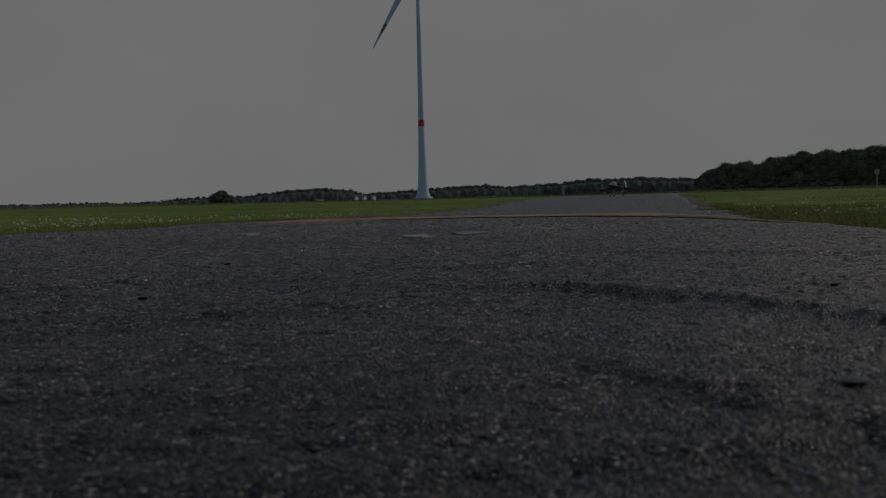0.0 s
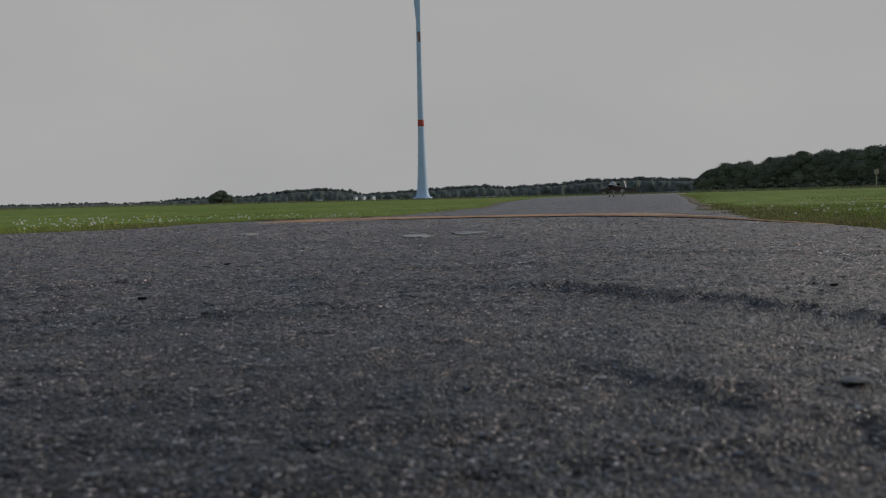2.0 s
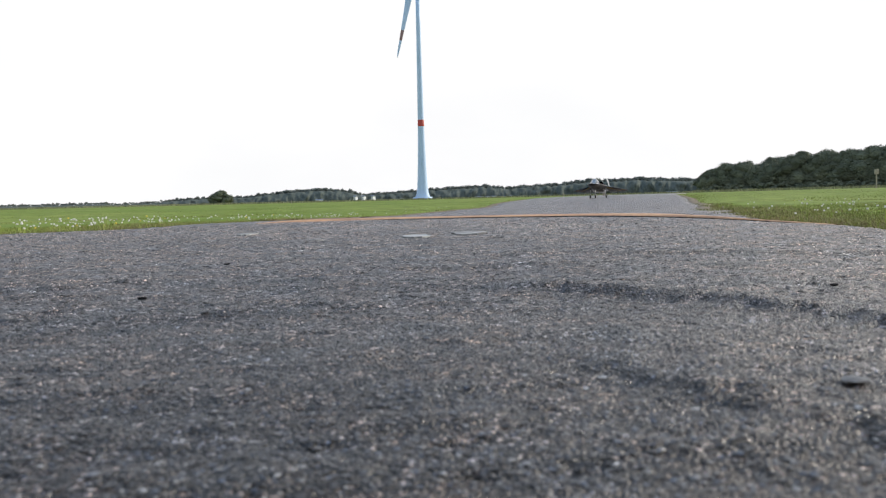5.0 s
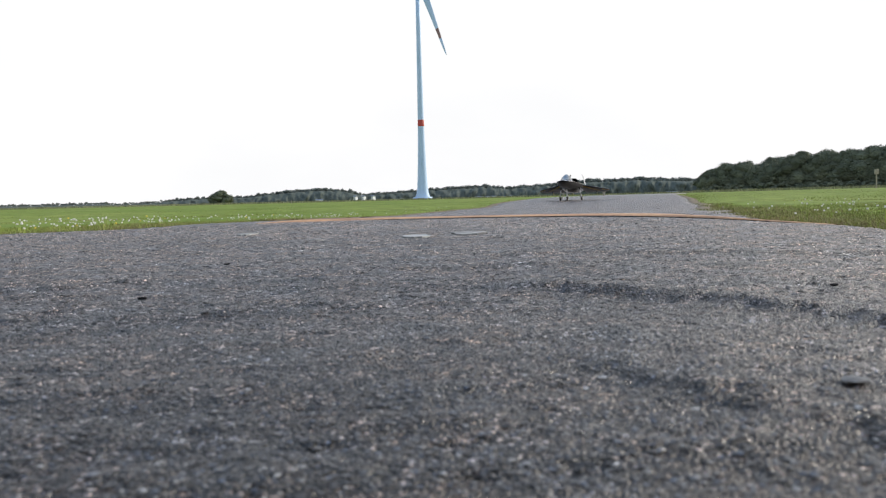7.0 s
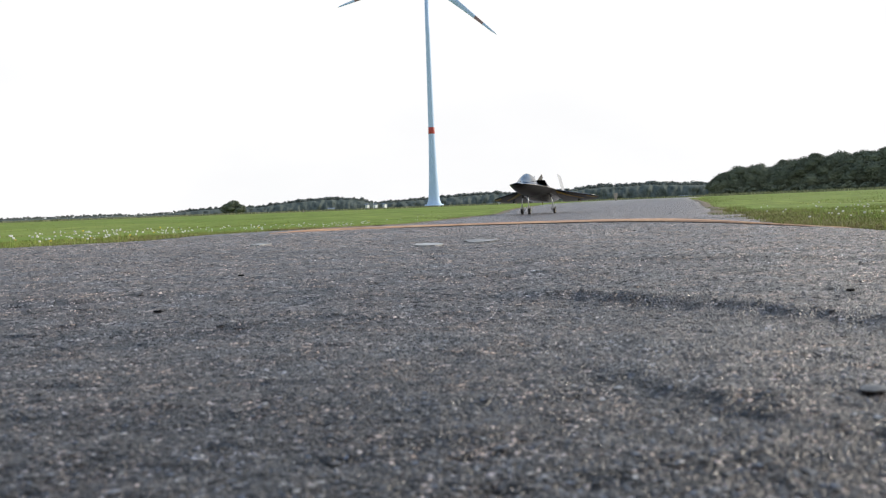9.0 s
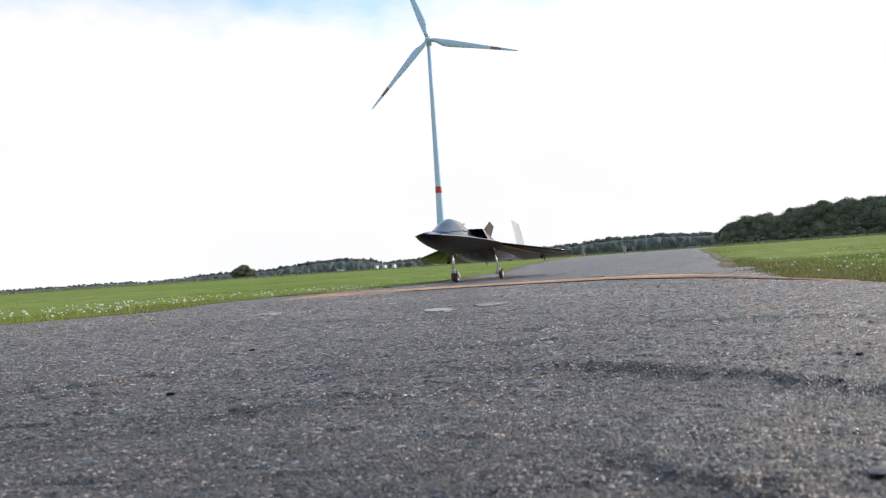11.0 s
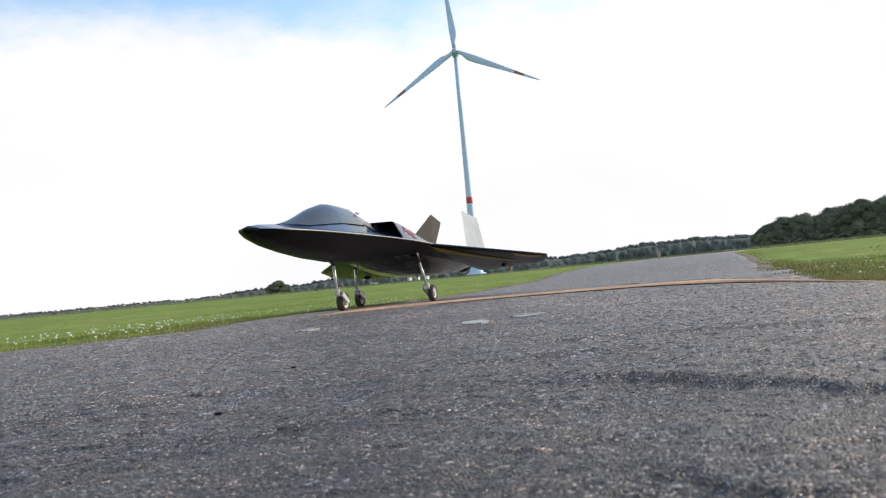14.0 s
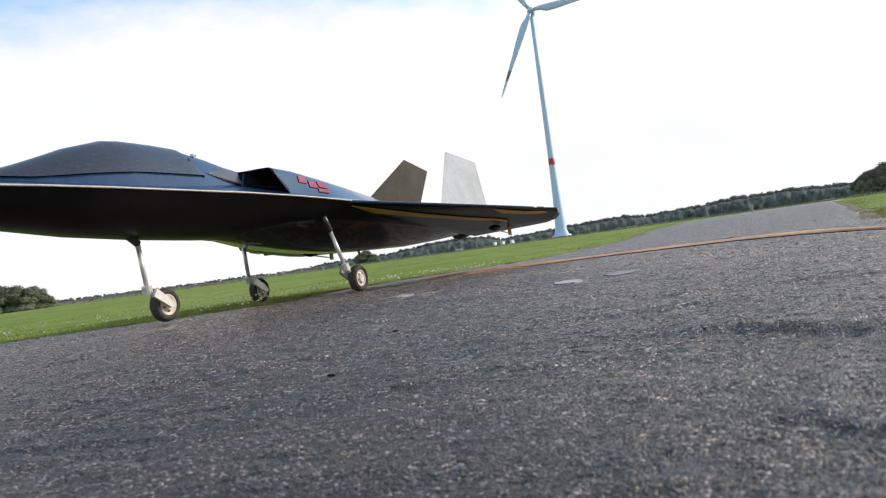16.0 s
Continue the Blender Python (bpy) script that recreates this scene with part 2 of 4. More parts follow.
M_FIN_SHADE = material("fin lacquer with shade in the colour", (0.075, 0.066, 0.052), 0.4, second=(0.1, 0.09, 0.073), scale=8, fine=0.15, coat=0.2)
M_EDGE = material("pale chine edge", (0.5, 0.45, 0.38), 0.4, second=(0.36, 0.33, 0.3), scale=14, fine=0.2)
M_HOLE = material("black intake duct", (0.006, 0.006, 0.007), 0.8, spec=0.05, second=(0.014, 0.014, 0.014), scale=20)
M_DECAL = material("red marking", (0.3, 0.028, 0.045), 0.45, second=(0.25, 0.025, 0.06), scale=30, fine=0.3)
M_STRIPE = material("yellow stripe", (0.5, 0.34, 0.03), 0.4, second=(0.4, 0.27, 0.04), scale=12, fine=0.25)
M_STEEL = material("polished strut metal", (0.75, 0.74, 0.72), 0.3, metal=0.45, second=(0.62, 0.62, 0.61), scale=30, fine=0.15)
M_DARKLEG = material("dark leg sleeve", (0.02, 0.02, 0.022), 0.4, second=(0.035, 0.035, 0.036), scale=30)
M_TYRE = material("tyre rubber", (0.022, 0.021, 0.02), 0.8, second=(0.05, 0.045, 0.04), scale=25, fine=0.3, bump=0.3, bump_scale=200)
M_RIM = material("pale wheel rim", (0.72, 0.64, 0.5), 0.45, second=(0.6, 0.54, 0.42), scale=30, fine=0.2)
M_SHED = material("white shed cladding", (0.78, 0.8, 0.83), 0.7, second=(0.7, 0.72, 0.76), scale=0.5, fine=0.1)
M_ROOF = material("grey-blue roof", (0.16, 0.2, 0.26), 0.7, second=(0.2, 0.23, 0.28), scale=0.5, fine=0.1)
M_POST = material("weathered post", (0.3, 0.27, 0.22), 0.85, second=(0.4, 0.37, 0.3), scale=6, fine=0.2)


# ---- helpers ----
def part(name, bm, mat, parent=None, label="", smooth=False, mats=()):
    me = bpy.data.meshes.new(name)
    bmesh.ops.recalc_face_normals(bm, faces=bm.faces)
    bm.to_mesh(me)
    bm.free()
    for m in (mat, *mats):
        me.materials.append(m)
    if smooth:
        me.polygons.foreach_set("use_smooth", [True] * len(me.polygons))
    ob = new(name, me)
    if parent:
        ob.parent = parent
    if label:
        ob["label"] = label
    return ob


def raw(name, verts, faces, mat, parent=None, smooth=False, mats=(), index=None):
    me = bpy.data.meshes.new(name)
    me.from_pydata(verts, [], faces)
    for m in (mat, *mats):
        me.materials.append(m)
    if index is not None:
        me.polygons.foreach_set("material_index", index)
    if smooth:
        me.polygons.foreach_set("use_smooth", [True] * len(me.polygons))
    me.update()
    ob = new(name, me)
    if parent:
        ob.parent = parent
    return ob


def loft(rings, closed=True, caps=True, index=None):
    """A skin over rings of equal length."""
    bm = bmesh.new()
    vs = [[bm.verts.new(p) for p in r] for r in rings]
    n = len(rings[0])
    for i in range(len(rings) - 1):
        for j in range(n if closed else n - 1):
            f = bm.faces.new((vs[i][j], vs[i][(j + 1) % n], vs[i + 1][(j + 1) % n], vs[i + 1][j]))
            if index:
                f.material_index = index(i, j)
    if caps and closed:
        bm.faces.new(vs[0])
        bm.faces.new(vs[-1])
    return bm


def tube(a, b, r0, r1=None, n=12):
    a, b = Vector(a), Vector(b)
    r1 = r0 if r1 is None else r1
    q = (b - a).to_track_quat("Z", "Y")
    return loft([[c + q @ Vector((r * math.cos(k * 2 * math.pi / n), r * math.sin(k * 2 * math.pi / n), 0)) for k in range(n)]
                 for c, r in ((a, r0), (b, r1))])


def lathe(profile, axis="z", n=24):
    """A turned body: profile of (radius, height)."""
    rings = []
    for r, h in profile:
        ring = []
        for k in range(n):
            c, s_ = r * math.cos(k * 2 * math.pi / n), r * math.sin(k * 2 * math.pi / n)
            ring.append((c, s_, h) if axis == "z" else (c, h, s_))
        rings.append(ring)
    return loft(rings)


def box(x0, x1, y0, y1, z0, z1, bevel=0.0):
    bm = bmesh.new()
    bmesh.ops.create_cube(bm, size=1)
    for v in bm.verts:
        v.co = ((x0 + x1) / 2 + v.co.x * (x1 - x0), (y0 + y1) / 2 + v.co.y * (y1 - y0), (z0 + z1) / 2 + v.co.z * (z1 - z0))
    if bevel:
        bmesh.ops.bevel(bm, geom=bm.edges[:], offset=bevel, segments=2, affect="EDGES")
    return bm


def step(a, b, v):
    v = min(1, max(0, (v - a) / (b - a)))
    return v * v * (3 - 2 * v)


def ground_z(x, y):
    """The lie of the land: a low crest by the apron's edge, a dip behind it, then a gentle rise to the horizon."""
    d = math.hypot(x, y)
    s = d - 9
    f = d - 30
    return -0.0017 * (f + math.sqrt(f * f + 200) - 3.16) + 0.00425 * (s + math.sqrt(s * s + 60) - 2.874) + 0.02 * math.exp(-((d - 3.2) / 1.5) ** 2) - 0.035 * math.exp(-((d - 7.8) / 2.2) ** 2) - 0.048 * math.exp(-((d - 12.9) / 2.7) ** 2)


def interp(v, pts):
    if v <= pts[0][0]:
        return pts[0][1]
    for (a, p), (b, q) in zip(pts, pts[1:]):
        if v <= b:
            return p + (q - p) * (v - a) / (b - a)
    return pts[-1][1]


# edges of the asphalt as x over y
APRON_L = [(-4, -14), (-1, -9), (0.5, -6), (1.55, -3.5), (2.35, -2.05), (2.58, -1.42), (2.92, -1.0), (3.32, -0.7), (3.46, -0.4)]
APRON_R = [(-4, 1.3), (0, 0.92), (1.2, 0.88), (1.85, 0.9), (2.2, 0.86), (2.55, 0.78), (3.0, 0.58), (3.2, 0.27), (3.35, -0.1), (3.46, -0.38)]
TAXI_L = [(1.5, -0.6), (2.6, -1.2), (3.2, -1.2), (4.4, -1.12), (5.8, -0.78), (7.2, -0.45), (8.5, -0.2), (9.45, 0.1), (15.3, 1.0), (35.8, 4.1), (60, 8.9), (140, 26.9)]
TAXI_R = [(1.5, 0.5), (2, 0.85), (2.8, 1.05), (4, 1.4), (6.9, 2.17), (9.35, 2.95), (16.6, 4.96), (57, 16.1), (140, 42)]


def on_asphalt(x, y, m=0.0):
    if -4 < y < 3.46 and interp(y, APRON_L) - m < x < interp(y, APRON_R) + m:
        return True
    return 1.5 < y < 140 and interp(y, TAXI_L) - m < x < interp(y, TAXI_R) + m


def lumps(x, y):
    """Swells and worn ridges of the old apron surface."""
    r, az = math.hypot(x, y), math.degrees(math.atan2(x, y))
    z = 0.0035 * noise.noise((x * 3.1, y * 3.1, 0.3)) + 0.002 * noise.noise((x * 9, y * 9, 2.3)) + 0.0008 * noise.noise((x * 26, y * 26, 4.1))
    for r0, a0, a1, h in ((0.76 - 0.0085 * max(0, az - 8), -2, 60, 0.0072), (0.384 - 0.0057 * (az - 14), 6, 60, 0.0052), (1.0 + 0.002 * az, -45, -14, 0.0038), (1.02, -12, 14, 0.005), (0.82, -16, 0, 0.0045), (1.2, 0, 40, 0.005), (0.66, -30, -6, 0.003)):
        w = step(a0, a0 + 8, az) * (1 - step(a1 - 8, a1, az))
        if w > 0:
            r0 += 0.014 * noise.noise((az * 0.2, 3.1, h * 900)) + 0.008 * noise.noise((az * 0.7, 1.1, h * 700))
            w *= 0.9 + 0.35 * noise.noise((az * 0.3, 7.7, h * 500))
            z += w * h * step(-0.016, 0.016, r - r0) * math.exp(-max(0, r - r0) / 0.17)
    return z * (1 - step(1.4, 2.6, r))


def grit(x, y):
    """Coarse worn grain of the asphalt: lumps, pits and small ledges of a millimetre or two."""
    r = math.hypot(x, y)
    z = 0.0007 * noise.noise((x * 17, y * 17, 3.3)) + 0.0016 * noise.noise((x * 8, y * 36, 1.7)) + 0.001 * noise.noise((x * 22, y * 70, 6.7)) * step(0.3, 0.75, r) + 0.0009 * noise.noise((x * 60, y * 60, 5)) - 0.005 * max(0, noise.noise((x * 38, y * 62, 8.1)) - 0.32)
    if r < 1.0:
        z += 0.0005 * noise.noise((x * 140, y * 140, 2)) + 0.0004 * noise.noise((x * 260, y * 260, 9)) * (1 - step(0.3, 0.7, r))
    return z * step(0.08, 0.25, r) * (1 - 0.4 * step(1.2, 2.4, r))


# ---- ground ----
def build_ground():
    radii = [0.0] + [0.6 * 1.075 ** k for k in range(116)]
    radii = [r for r in radii if r < 2400] + [2600, 3200]
    n = 180
    verts, faces = [(0, 0, -0.05)], []
    for r in radii[1:]:
        for k in range(n):
            a = 2 * math.pi * k / n
            x, y = r * math.sin(a), r * math.cos(a)
            z = ground_z(x, y) - (0.045 if r < 60 and on_asphalt(x, y, 0.12) else 0.006 if r < 60 else 0.0)
            if r >= 60 and on_asphalt(x, y, 1.0):
                z -= 0.12
            z = min(z, 9.0) + (0.02 * noise.noise((x * 0.4, y * 0.4, 1)) if not on_asphalt(x, y, 0.4) else 0) * step(2, 6, r)
            verts.append((x, y, z))
    for k in range(n):
        faces.append((0, 1 + (k + 1) % n, 1 + k))
    for i in range(len(radii) - 2):
        a, b = 1 + i * n, 1 + (i + 1) * n
        for k in range(n):
            faces.append((a + k, a + (k + 1) % n, b + (k + 1) % n, b + k))
    g = raw("ground", verts, faces, M_FIELD, smooth=True)
    tagged(g, "green mown airfield meadow reaching to the horizon", "meadow", kind="structure")


def sheet(name, mat, ys, left, right, cols, drop, label, category):
    """A slab of asphalt between two edges, with a skirt down into the soil."""
    verts, faces = [], []
    for y in ys:
        xl, xr = interp(y, left), interp(y, right)
        xl += 0.02 * noise.noise((y * 3, 1.7, 0))
        xr += 0.02 * noise.noise((y * 3, 7.7, 0))
        row = []
        for c in range(cols + 1):
            u = c / cols
            x = xl + (xr - xl) * u
            row.append((x, y, ground_z(x, y) + drop(x, y)))
        verts += [(row[0][0], y, row[0][2] - 0.06), *row, (row[-1][0], y, row[-1][2] - 0.06)]
    w = cols + 3
    for i in range(len(ys) - 1):
        for c in range(w - 1):
            faces.append((i * w + c, i * w + c + 1, (i + 1) * w + c + 1, (i + 1) * w + c))
    last = (len(ys) - 1) * w
    base = len(verts)
    verts += [(x, y + 0.002, z - 0.06) for x, y, z in verts[last:last + w]]
    for c in range(w - 1):
        faces.append((last + c, last + c + 1, base + c + 1, base + c))
    ob = raw(name, verts, faces, mat, smooth=True)
    return tagged(ob, label, category, kind="structure")


def build_asphalt():
    def apron_drop(x, y):
        r, az = math.hypot(x, y), math.degrees(math.atan2(x, y))
        inside = (1 - step(1.42, 1.5, r)) * step(-57, -53, az) * (1 - step(27.5, 29.5, az)) if y > 0 else 0
        return lumps(x, y) + grit(x, y) - 0.001 - 0.03 * inside
    ys = [-4 + k * 0.25 for k in range(16)] + [k * 0.05 for k in range(26)] + [1.3 + k * 0.012 for k in range(180)] + [3.46]
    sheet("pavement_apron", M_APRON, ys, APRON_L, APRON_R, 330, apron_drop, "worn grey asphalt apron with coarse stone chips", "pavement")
    ys = [1.5 + 0.12 * k for k in range(40)] + [6.3 * 1.06 ** k for k in range(54)]
    sheet("road_taxiway", M_TAXI, [y for y in ys if y < 140], TAXI_L, TAXI_R, 24, lambda x, y: -0.008 * (1 - step(3.0, 4.4, y)), "old grey asphalt taxiway running across the meadow", "taxiway")
    # close surface with real chips in relief
    verts, faces = [], []
    rs = [0.1 * 1.0085 ** k for k in range(323)]
    azs = [-58 + 0.22 * k for k in range(400)]
    for r in rs:
        for a in azs:
            x, y = r * math.sin(radians(a)), r * math.cos(radians(a))
            verts.append((x, y, ground_z(x, y) + lumps(x, y) + grit(x, y)))
    w = len(azs)
    for i in range(len(rs) - 1):
        for c in range(w - 1):
            faces.append((i * w + c, (i + 1) * w + c, (i + 1) * w + c + 1, i * w + c + 1))
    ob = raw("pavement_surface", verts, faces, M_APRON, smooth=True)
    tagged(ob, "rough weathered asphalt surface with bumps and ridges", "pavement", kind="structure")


def build_seam():
    """Ochre strip along the apron's far edge."""
    pts = [(-0.78, 3.28), (-0.62, 3.4), (-0.4, 3.47), (-0.1, 3.38), (0.27, 3.22), (0.58, 3.01), (0.78, 2.58), (0.87, 2.2), (0.91, 1.85)]
    curve = []
    for i in range(len(pts) - 1):
        for k in range(10):
            u = k / 10
            p0, p1, p2, p3 = (Vector(pts[min(max(j, 0), len(pts) - 1)]) for j in (i - 1, i, i + 1, i + 2))
            curve.append(0.5 * (2 * p1 + (p2 - p0) * u + (2 * p0 - 5 * p1 + 4 * p2 - p3) * u * u + (3 * p1 - p0 - 3 * p2 + p3) * u ** 3))

    def ribbon(w0, w1, up, thick, j=0.0, s0=0.0, s1=1.0):
        verts, faces = [], []
        kept = [i for i in range(len(curve)) if s0 <= i / (len(curve) - 1) <= s1]
        for i in kept:
            p = curve[i]
            t = (curve[min(i + 1, len(curve) - 1)] - curve[max(i - 1, 0)]).normalized()
            nrm = Vector((-t.y, t.x))
            s = i / (len(curve) - 1)
            wide = step(0.0, 0.25, s) * (1 - 0.93 * step(0.55, 0.85, s))
            a, b = w0, w0 + (w1 - w0) * (0.02 + 0.98 * wide)
            a += j * noise.noise((p.x * 4, p.y * 4, 0.5))
            b += j * noise.noise((p.x * 5, p.y * 5, 8.5))
            rise = up * step(s0, s0 + 0.15, s) * (1 - 0.97 * step(s1 - 0.3, s1, s))
            for q, lift in ((p + nrm * a, -thick), (p + nrm * (a * 0.9 + b * 0.1), rise * 0.6), (p + nrm * (a * 0.6 + b * 0.4), rise), (p + nrm * (a * 0.2 + b * 0.8), rise), (p + nrm * b, -thick)):
                verts.append((q.x, q.y, ground_z(q.x, q.y) + lift))
        for i in range(len(kept) - 1):
            for c in range(4):
                faces.append((i * 5 + c, i * 5 + c + 1, i * 5 + c + 6, i * 5 + c + 5))
        return verts, faces
    v, f = ribbon(-0.02, 0.2, 0.0065, 0.003, 0.015, 0.02, 1.0)
    tagged(raw("trim_edge_strip", v, f, M_SEAM, smooth=True), "rusty ochre strip along the edge of the apron", "edge strip", kind="structure")
    v, f = ribbon(-0.034, -0.018, 0.002, 0.003, 0.003, 0.3, 0.97)
    tagged(raw("trim_joint", v, f, M_HOLE, smooth=True), "thin dark tar joint beside the ochre strip", "joint", kind="structure")
    v, f = ribbon(0.17, 0.9, 0.01, 0.01, 0.05, 0.22, 0.52)
    tagged(raw("trim_tar_band", v, f, M_TARBAND, smooth=True), "dark repair band of asphalt behind the ochre strip", "repair band", kind="structure")


build_ground()
build_asphalt()
build_seam()


# ---- wind turbine ----
TURBINE = (-9.3, 380.0)
HUB_Z = 106.8


def build_turbine():
    x, y = TURBINE
    z0 = min(ground_z(x, y), 9.0) - 0.3
    t = new("wind_turbine")
    t.location = (x, y, z0)
    tagged(t, "tall pale wind turbine with red tower band and turning rotor", "wind turbine")
    H = HUB_Z - z0
    prof = [(3.7, 0.0), (3.6, 1.2), (2.75, 3.5), (2.45, 6), (2.15, 11), (1.85, 18), (1.58, 28), (1.42, 36), (1.32, 46), (1.18, 60), (1.02, 80), (0.85, H - 1.6)]
    part("tower", lathe(prof, n=40), M_TOWER, t, smooth=True)
    part("tower_band", lathe([(1.48, 34.1), (1.51, 34.2), (1.47, 37.0), (1.43, 37.1)], n=40), M_RED, t, "signal red band", smooth=True)
    part("base_plinth", lathe([(4.6, 0.0), (4.6, 1.0), (4.3, 1.5), (2.5, 1.6)], n=40), M_TOWER, t, "pale concrete foot")
    # egg-shaped nacelle, axis towards the viewer
    part("nacelle", lathe([(0.3, 4.6), (1.1, 4.0), (1.6, 2.5), (1.75, 0.5), (1.7, -1.5), (1.5, -3.0)], axis="y", n=28), M_TOWER, t, smooth=True).location = (0, 0, H)
    rotor = part("rotor", lathe([(1.5, 0.6), (1.6, -0.3), (1.4, -1.6), (0.9, -2.4), (0.25, -2.8)], axis="y", n=28), M_TOWER, t, "spinner with three blades", smooth=True)
    rings, n = [], 16
    spans = [(1.5, 1.0, 0.95), (4, 1.25, 0.9), (7, 2.0, 0.62), (10, 2.1, 0.45), (16, 1.75, 0.32), (24, 1.25, 0.22), (29.4, 0.98, 0.16), (34.2, 0.76, 0.12), (38.6, 0.55, 0.1), (41, 0.35, 0.07), (42.3, 0.08, 0.03)]
    for r, c, th in spans:
        tw = radians(14 - 13 * min(1, r / 30))
        ring = []
        for k in range(n):
            a = 2 * math.pi * k / n
            px, py = 0.8 * c * math.cos(a) + (0.28 * c if r > 5 else 0), th * math.sin(a)
            ring.append((px * math.cos(tw) - py * math.sin(tw), px * math.sin(tw) + py * math.cos(tw) - 1.0, r))
        rings.append(ring)
    blade = part("blade", loft(rings, index=lambda i, j: 1 if i == 6 else 0), M_TOWER, rotor, smooth=True, mats=(M_MARK,))
    for k in (1, 2):
        b = new("blade", blade.data)
        b.parent = rotor
        b.matrix_basis = pose(0, 0, 0, 0, 120 * k, 0)
    return rotor, H


rotor, rotor_z = build_turbine()


# ---- aircraft: x ahead, y to its left, origin on the ground under the main axle ----
# station: x, half width at the chine, chine z, top z, belly z, shoulder height share
STATIONS = [(1.632, 0.006, 0.398, 0.402, 0.392), (1.60, 0.05, 0.398, 0.413, 0.374), (1.53, 0.092, 0.396, 0.422, 0.350), (1.42, 0.126, 0.393, 0.428, 0.326),
            (1.25, 0.158, 0.389, 0.434, 0.300), (1.05, 0.182, 0.384, 0.438, 0.276), (0.80, 0.2, 0.377, 0.442, 0.258), (0.55, 0.224, 0.369, 0.444, 0.247),
            (0.30, 0.247, 0.357, 0.440, 0.240), (0.10, 0.268, 0.343, 0.430, 0.231), (-0.10, 0.286, 0.330, 0.412, 0.222), (-0.35, 0.30, 0.315, 0.390, 0.212),
            (-0.80, 0.30, 0.285, 0.345, 0.2), (-1.20, 0.26, 0.262, 0.298, 0.196), (-1.45, 0.20, 0.248, 0.275, 0.2)]


def station(x):
    for a, b in zip(STATIONS, STATIONS[1:]):
        if b[0] <= x <= a[0]:
            u = (a[0] - x) / (a[0] - b[0])
            return [p + (q - p) * u for p, q in zip(a, b)]
    return list(STATIONS[-1] if x < 0 else STATIONS[0])


def upper_z(x, y):
    _, w, c, t, b = station(x)
    u = min(1, abs(y) / w)
    return c + (t - c) * (1 - u) ** 0.85 * (1 - 0.25 * u)


# centre spine between canopy and intakes: x, half width at its foot, top
SPINE = [(0.2, 0.045, 0.464), (0.33, 0.052, 0.477), (0.42, 0.068, 0.493), (0.5, 0.084, 0.512), (0.62, 0.112, 0.533), (0.75, 0.128, 0.542), (0.9, 0.14, 0.546), (1.05, 0.126, 0.511), (1.15, 0.104, 0.477), (1.26, 0.068, 0.444), (1.36, 0.03, 0.432)]
# intake hood: x, half width of its flat top, top, half width at its foot
HOOD = [(-0.85, 0.015, 0.338, 0.06), (-0.5, 0.05, 0.383, 0.15), (-0.25, 0.085, 0.414, 0.185), (0.0, 0.118, 0.442, 0.198), (0.2, 0.146, 0.461, 0.196), (0.345, 0.162, 0.468, 0.194)]


def spine_point(x, c, out=0.0):
    """The bell-shaped spine at share c of its half width, out metres outside the skin."""
    w, top = interp(x, [(a, b) for a, b, _ in SPINE]), interp(x, [(a, b) for a, _, b in SPINE])
    base = upper_z(x, w) - 0.006
    z = base + (top - base) * (1 - abs(c) ** 2.0) ** 1.15
    return x, c * (w + out), z + out * (1 - 0.5 * abs(c))


def hood_point(x, h, out=0.0):
    """The hood's outer flank: h 0 at its foot, 1 at its shoulder."""
    yt, zt, yb = (interp(x, [(r[0], r[k]) for r in HOOD]) for k in (1, 2, 3))
    zb = upper_z(x, yb) - 0.006
    return x, yb + (yt - yb) * h ** 0.9 + out * 0.8, zb + (zt - zb) * h + out * 0.6


def hull_ring(x, top):
    _, w, c, t, b = station(x)
    ring = []
    n = 9
    for k in range(-n, n + 1):
        u = k / n
        if top:
            z = upper_z(x, u * w)
        else:
            z = c - (c - b) * (1 - abs(u) ** 2.6)
        ring.append((x, u * w, z))
    return ring


def wheel(name, parent, x, y, r, w, label):
    h = part(name, lathe([(0.3 * r, -0.55 * w), (0.3 * r, 0.55 * w)], axis="y", n=16), M_STEEL, parent, label)
    h.location = (x, y, r)
    prof = [(0.62 * r, -0.38 * w), (0.72 * r, -0.5 * w), (0.9 * r, -0.46 * w), (0.975 * r, -0.3 * w), (r, -0.1 * w), (r, 0.1 * w), (0.975 * r, 0.3 * w), (0.9 * r, 0.46 * w), (0.72 * r, 0.5 * w), (0.62 * r, 0.38 * w)]
    rings = []
    for rr, hh in prof:
        rings.append([(rr * math.cos(k * 2 * math.pi / 36), hh, rr * math.sin(k * 2 * math.pi / 36)) for k in range(36)])
    rings.append(rings[0])
    part("tyre", loft(rings, caps=False), M_TYRE, h, "black rubber tyre", smooth=True)
    part("rim", lathe([(0.2 * r, -0.46 * w), (0.45 * r, -0.3 * w), (0.58 * r, -0.42 * w), (0.63 * r, -0.42 * w), (0.63 * r, 0.42 * w), (0.58 * r, 0.42 * w), (0.45 * r, 0.3 * w), (0.2 * r, 0.46 * w)], axis="y", n=30), M_RIM, h, "pale metal rim")
    for k in range(5):
        a = 2 * math.pi * k / 5
        for s in (-1, 1):
            p = part("bolt", tube((0.38 * r * math.cos(a), s * 0.36 * w, 0.38 * r * math.sin(a)), (0.38 * r * math.cos(a), s * 0.44 * w, 0.38 * r * math.sin(a)), 0.06 * r, n=8), M_DARKLEG, h)
    return h


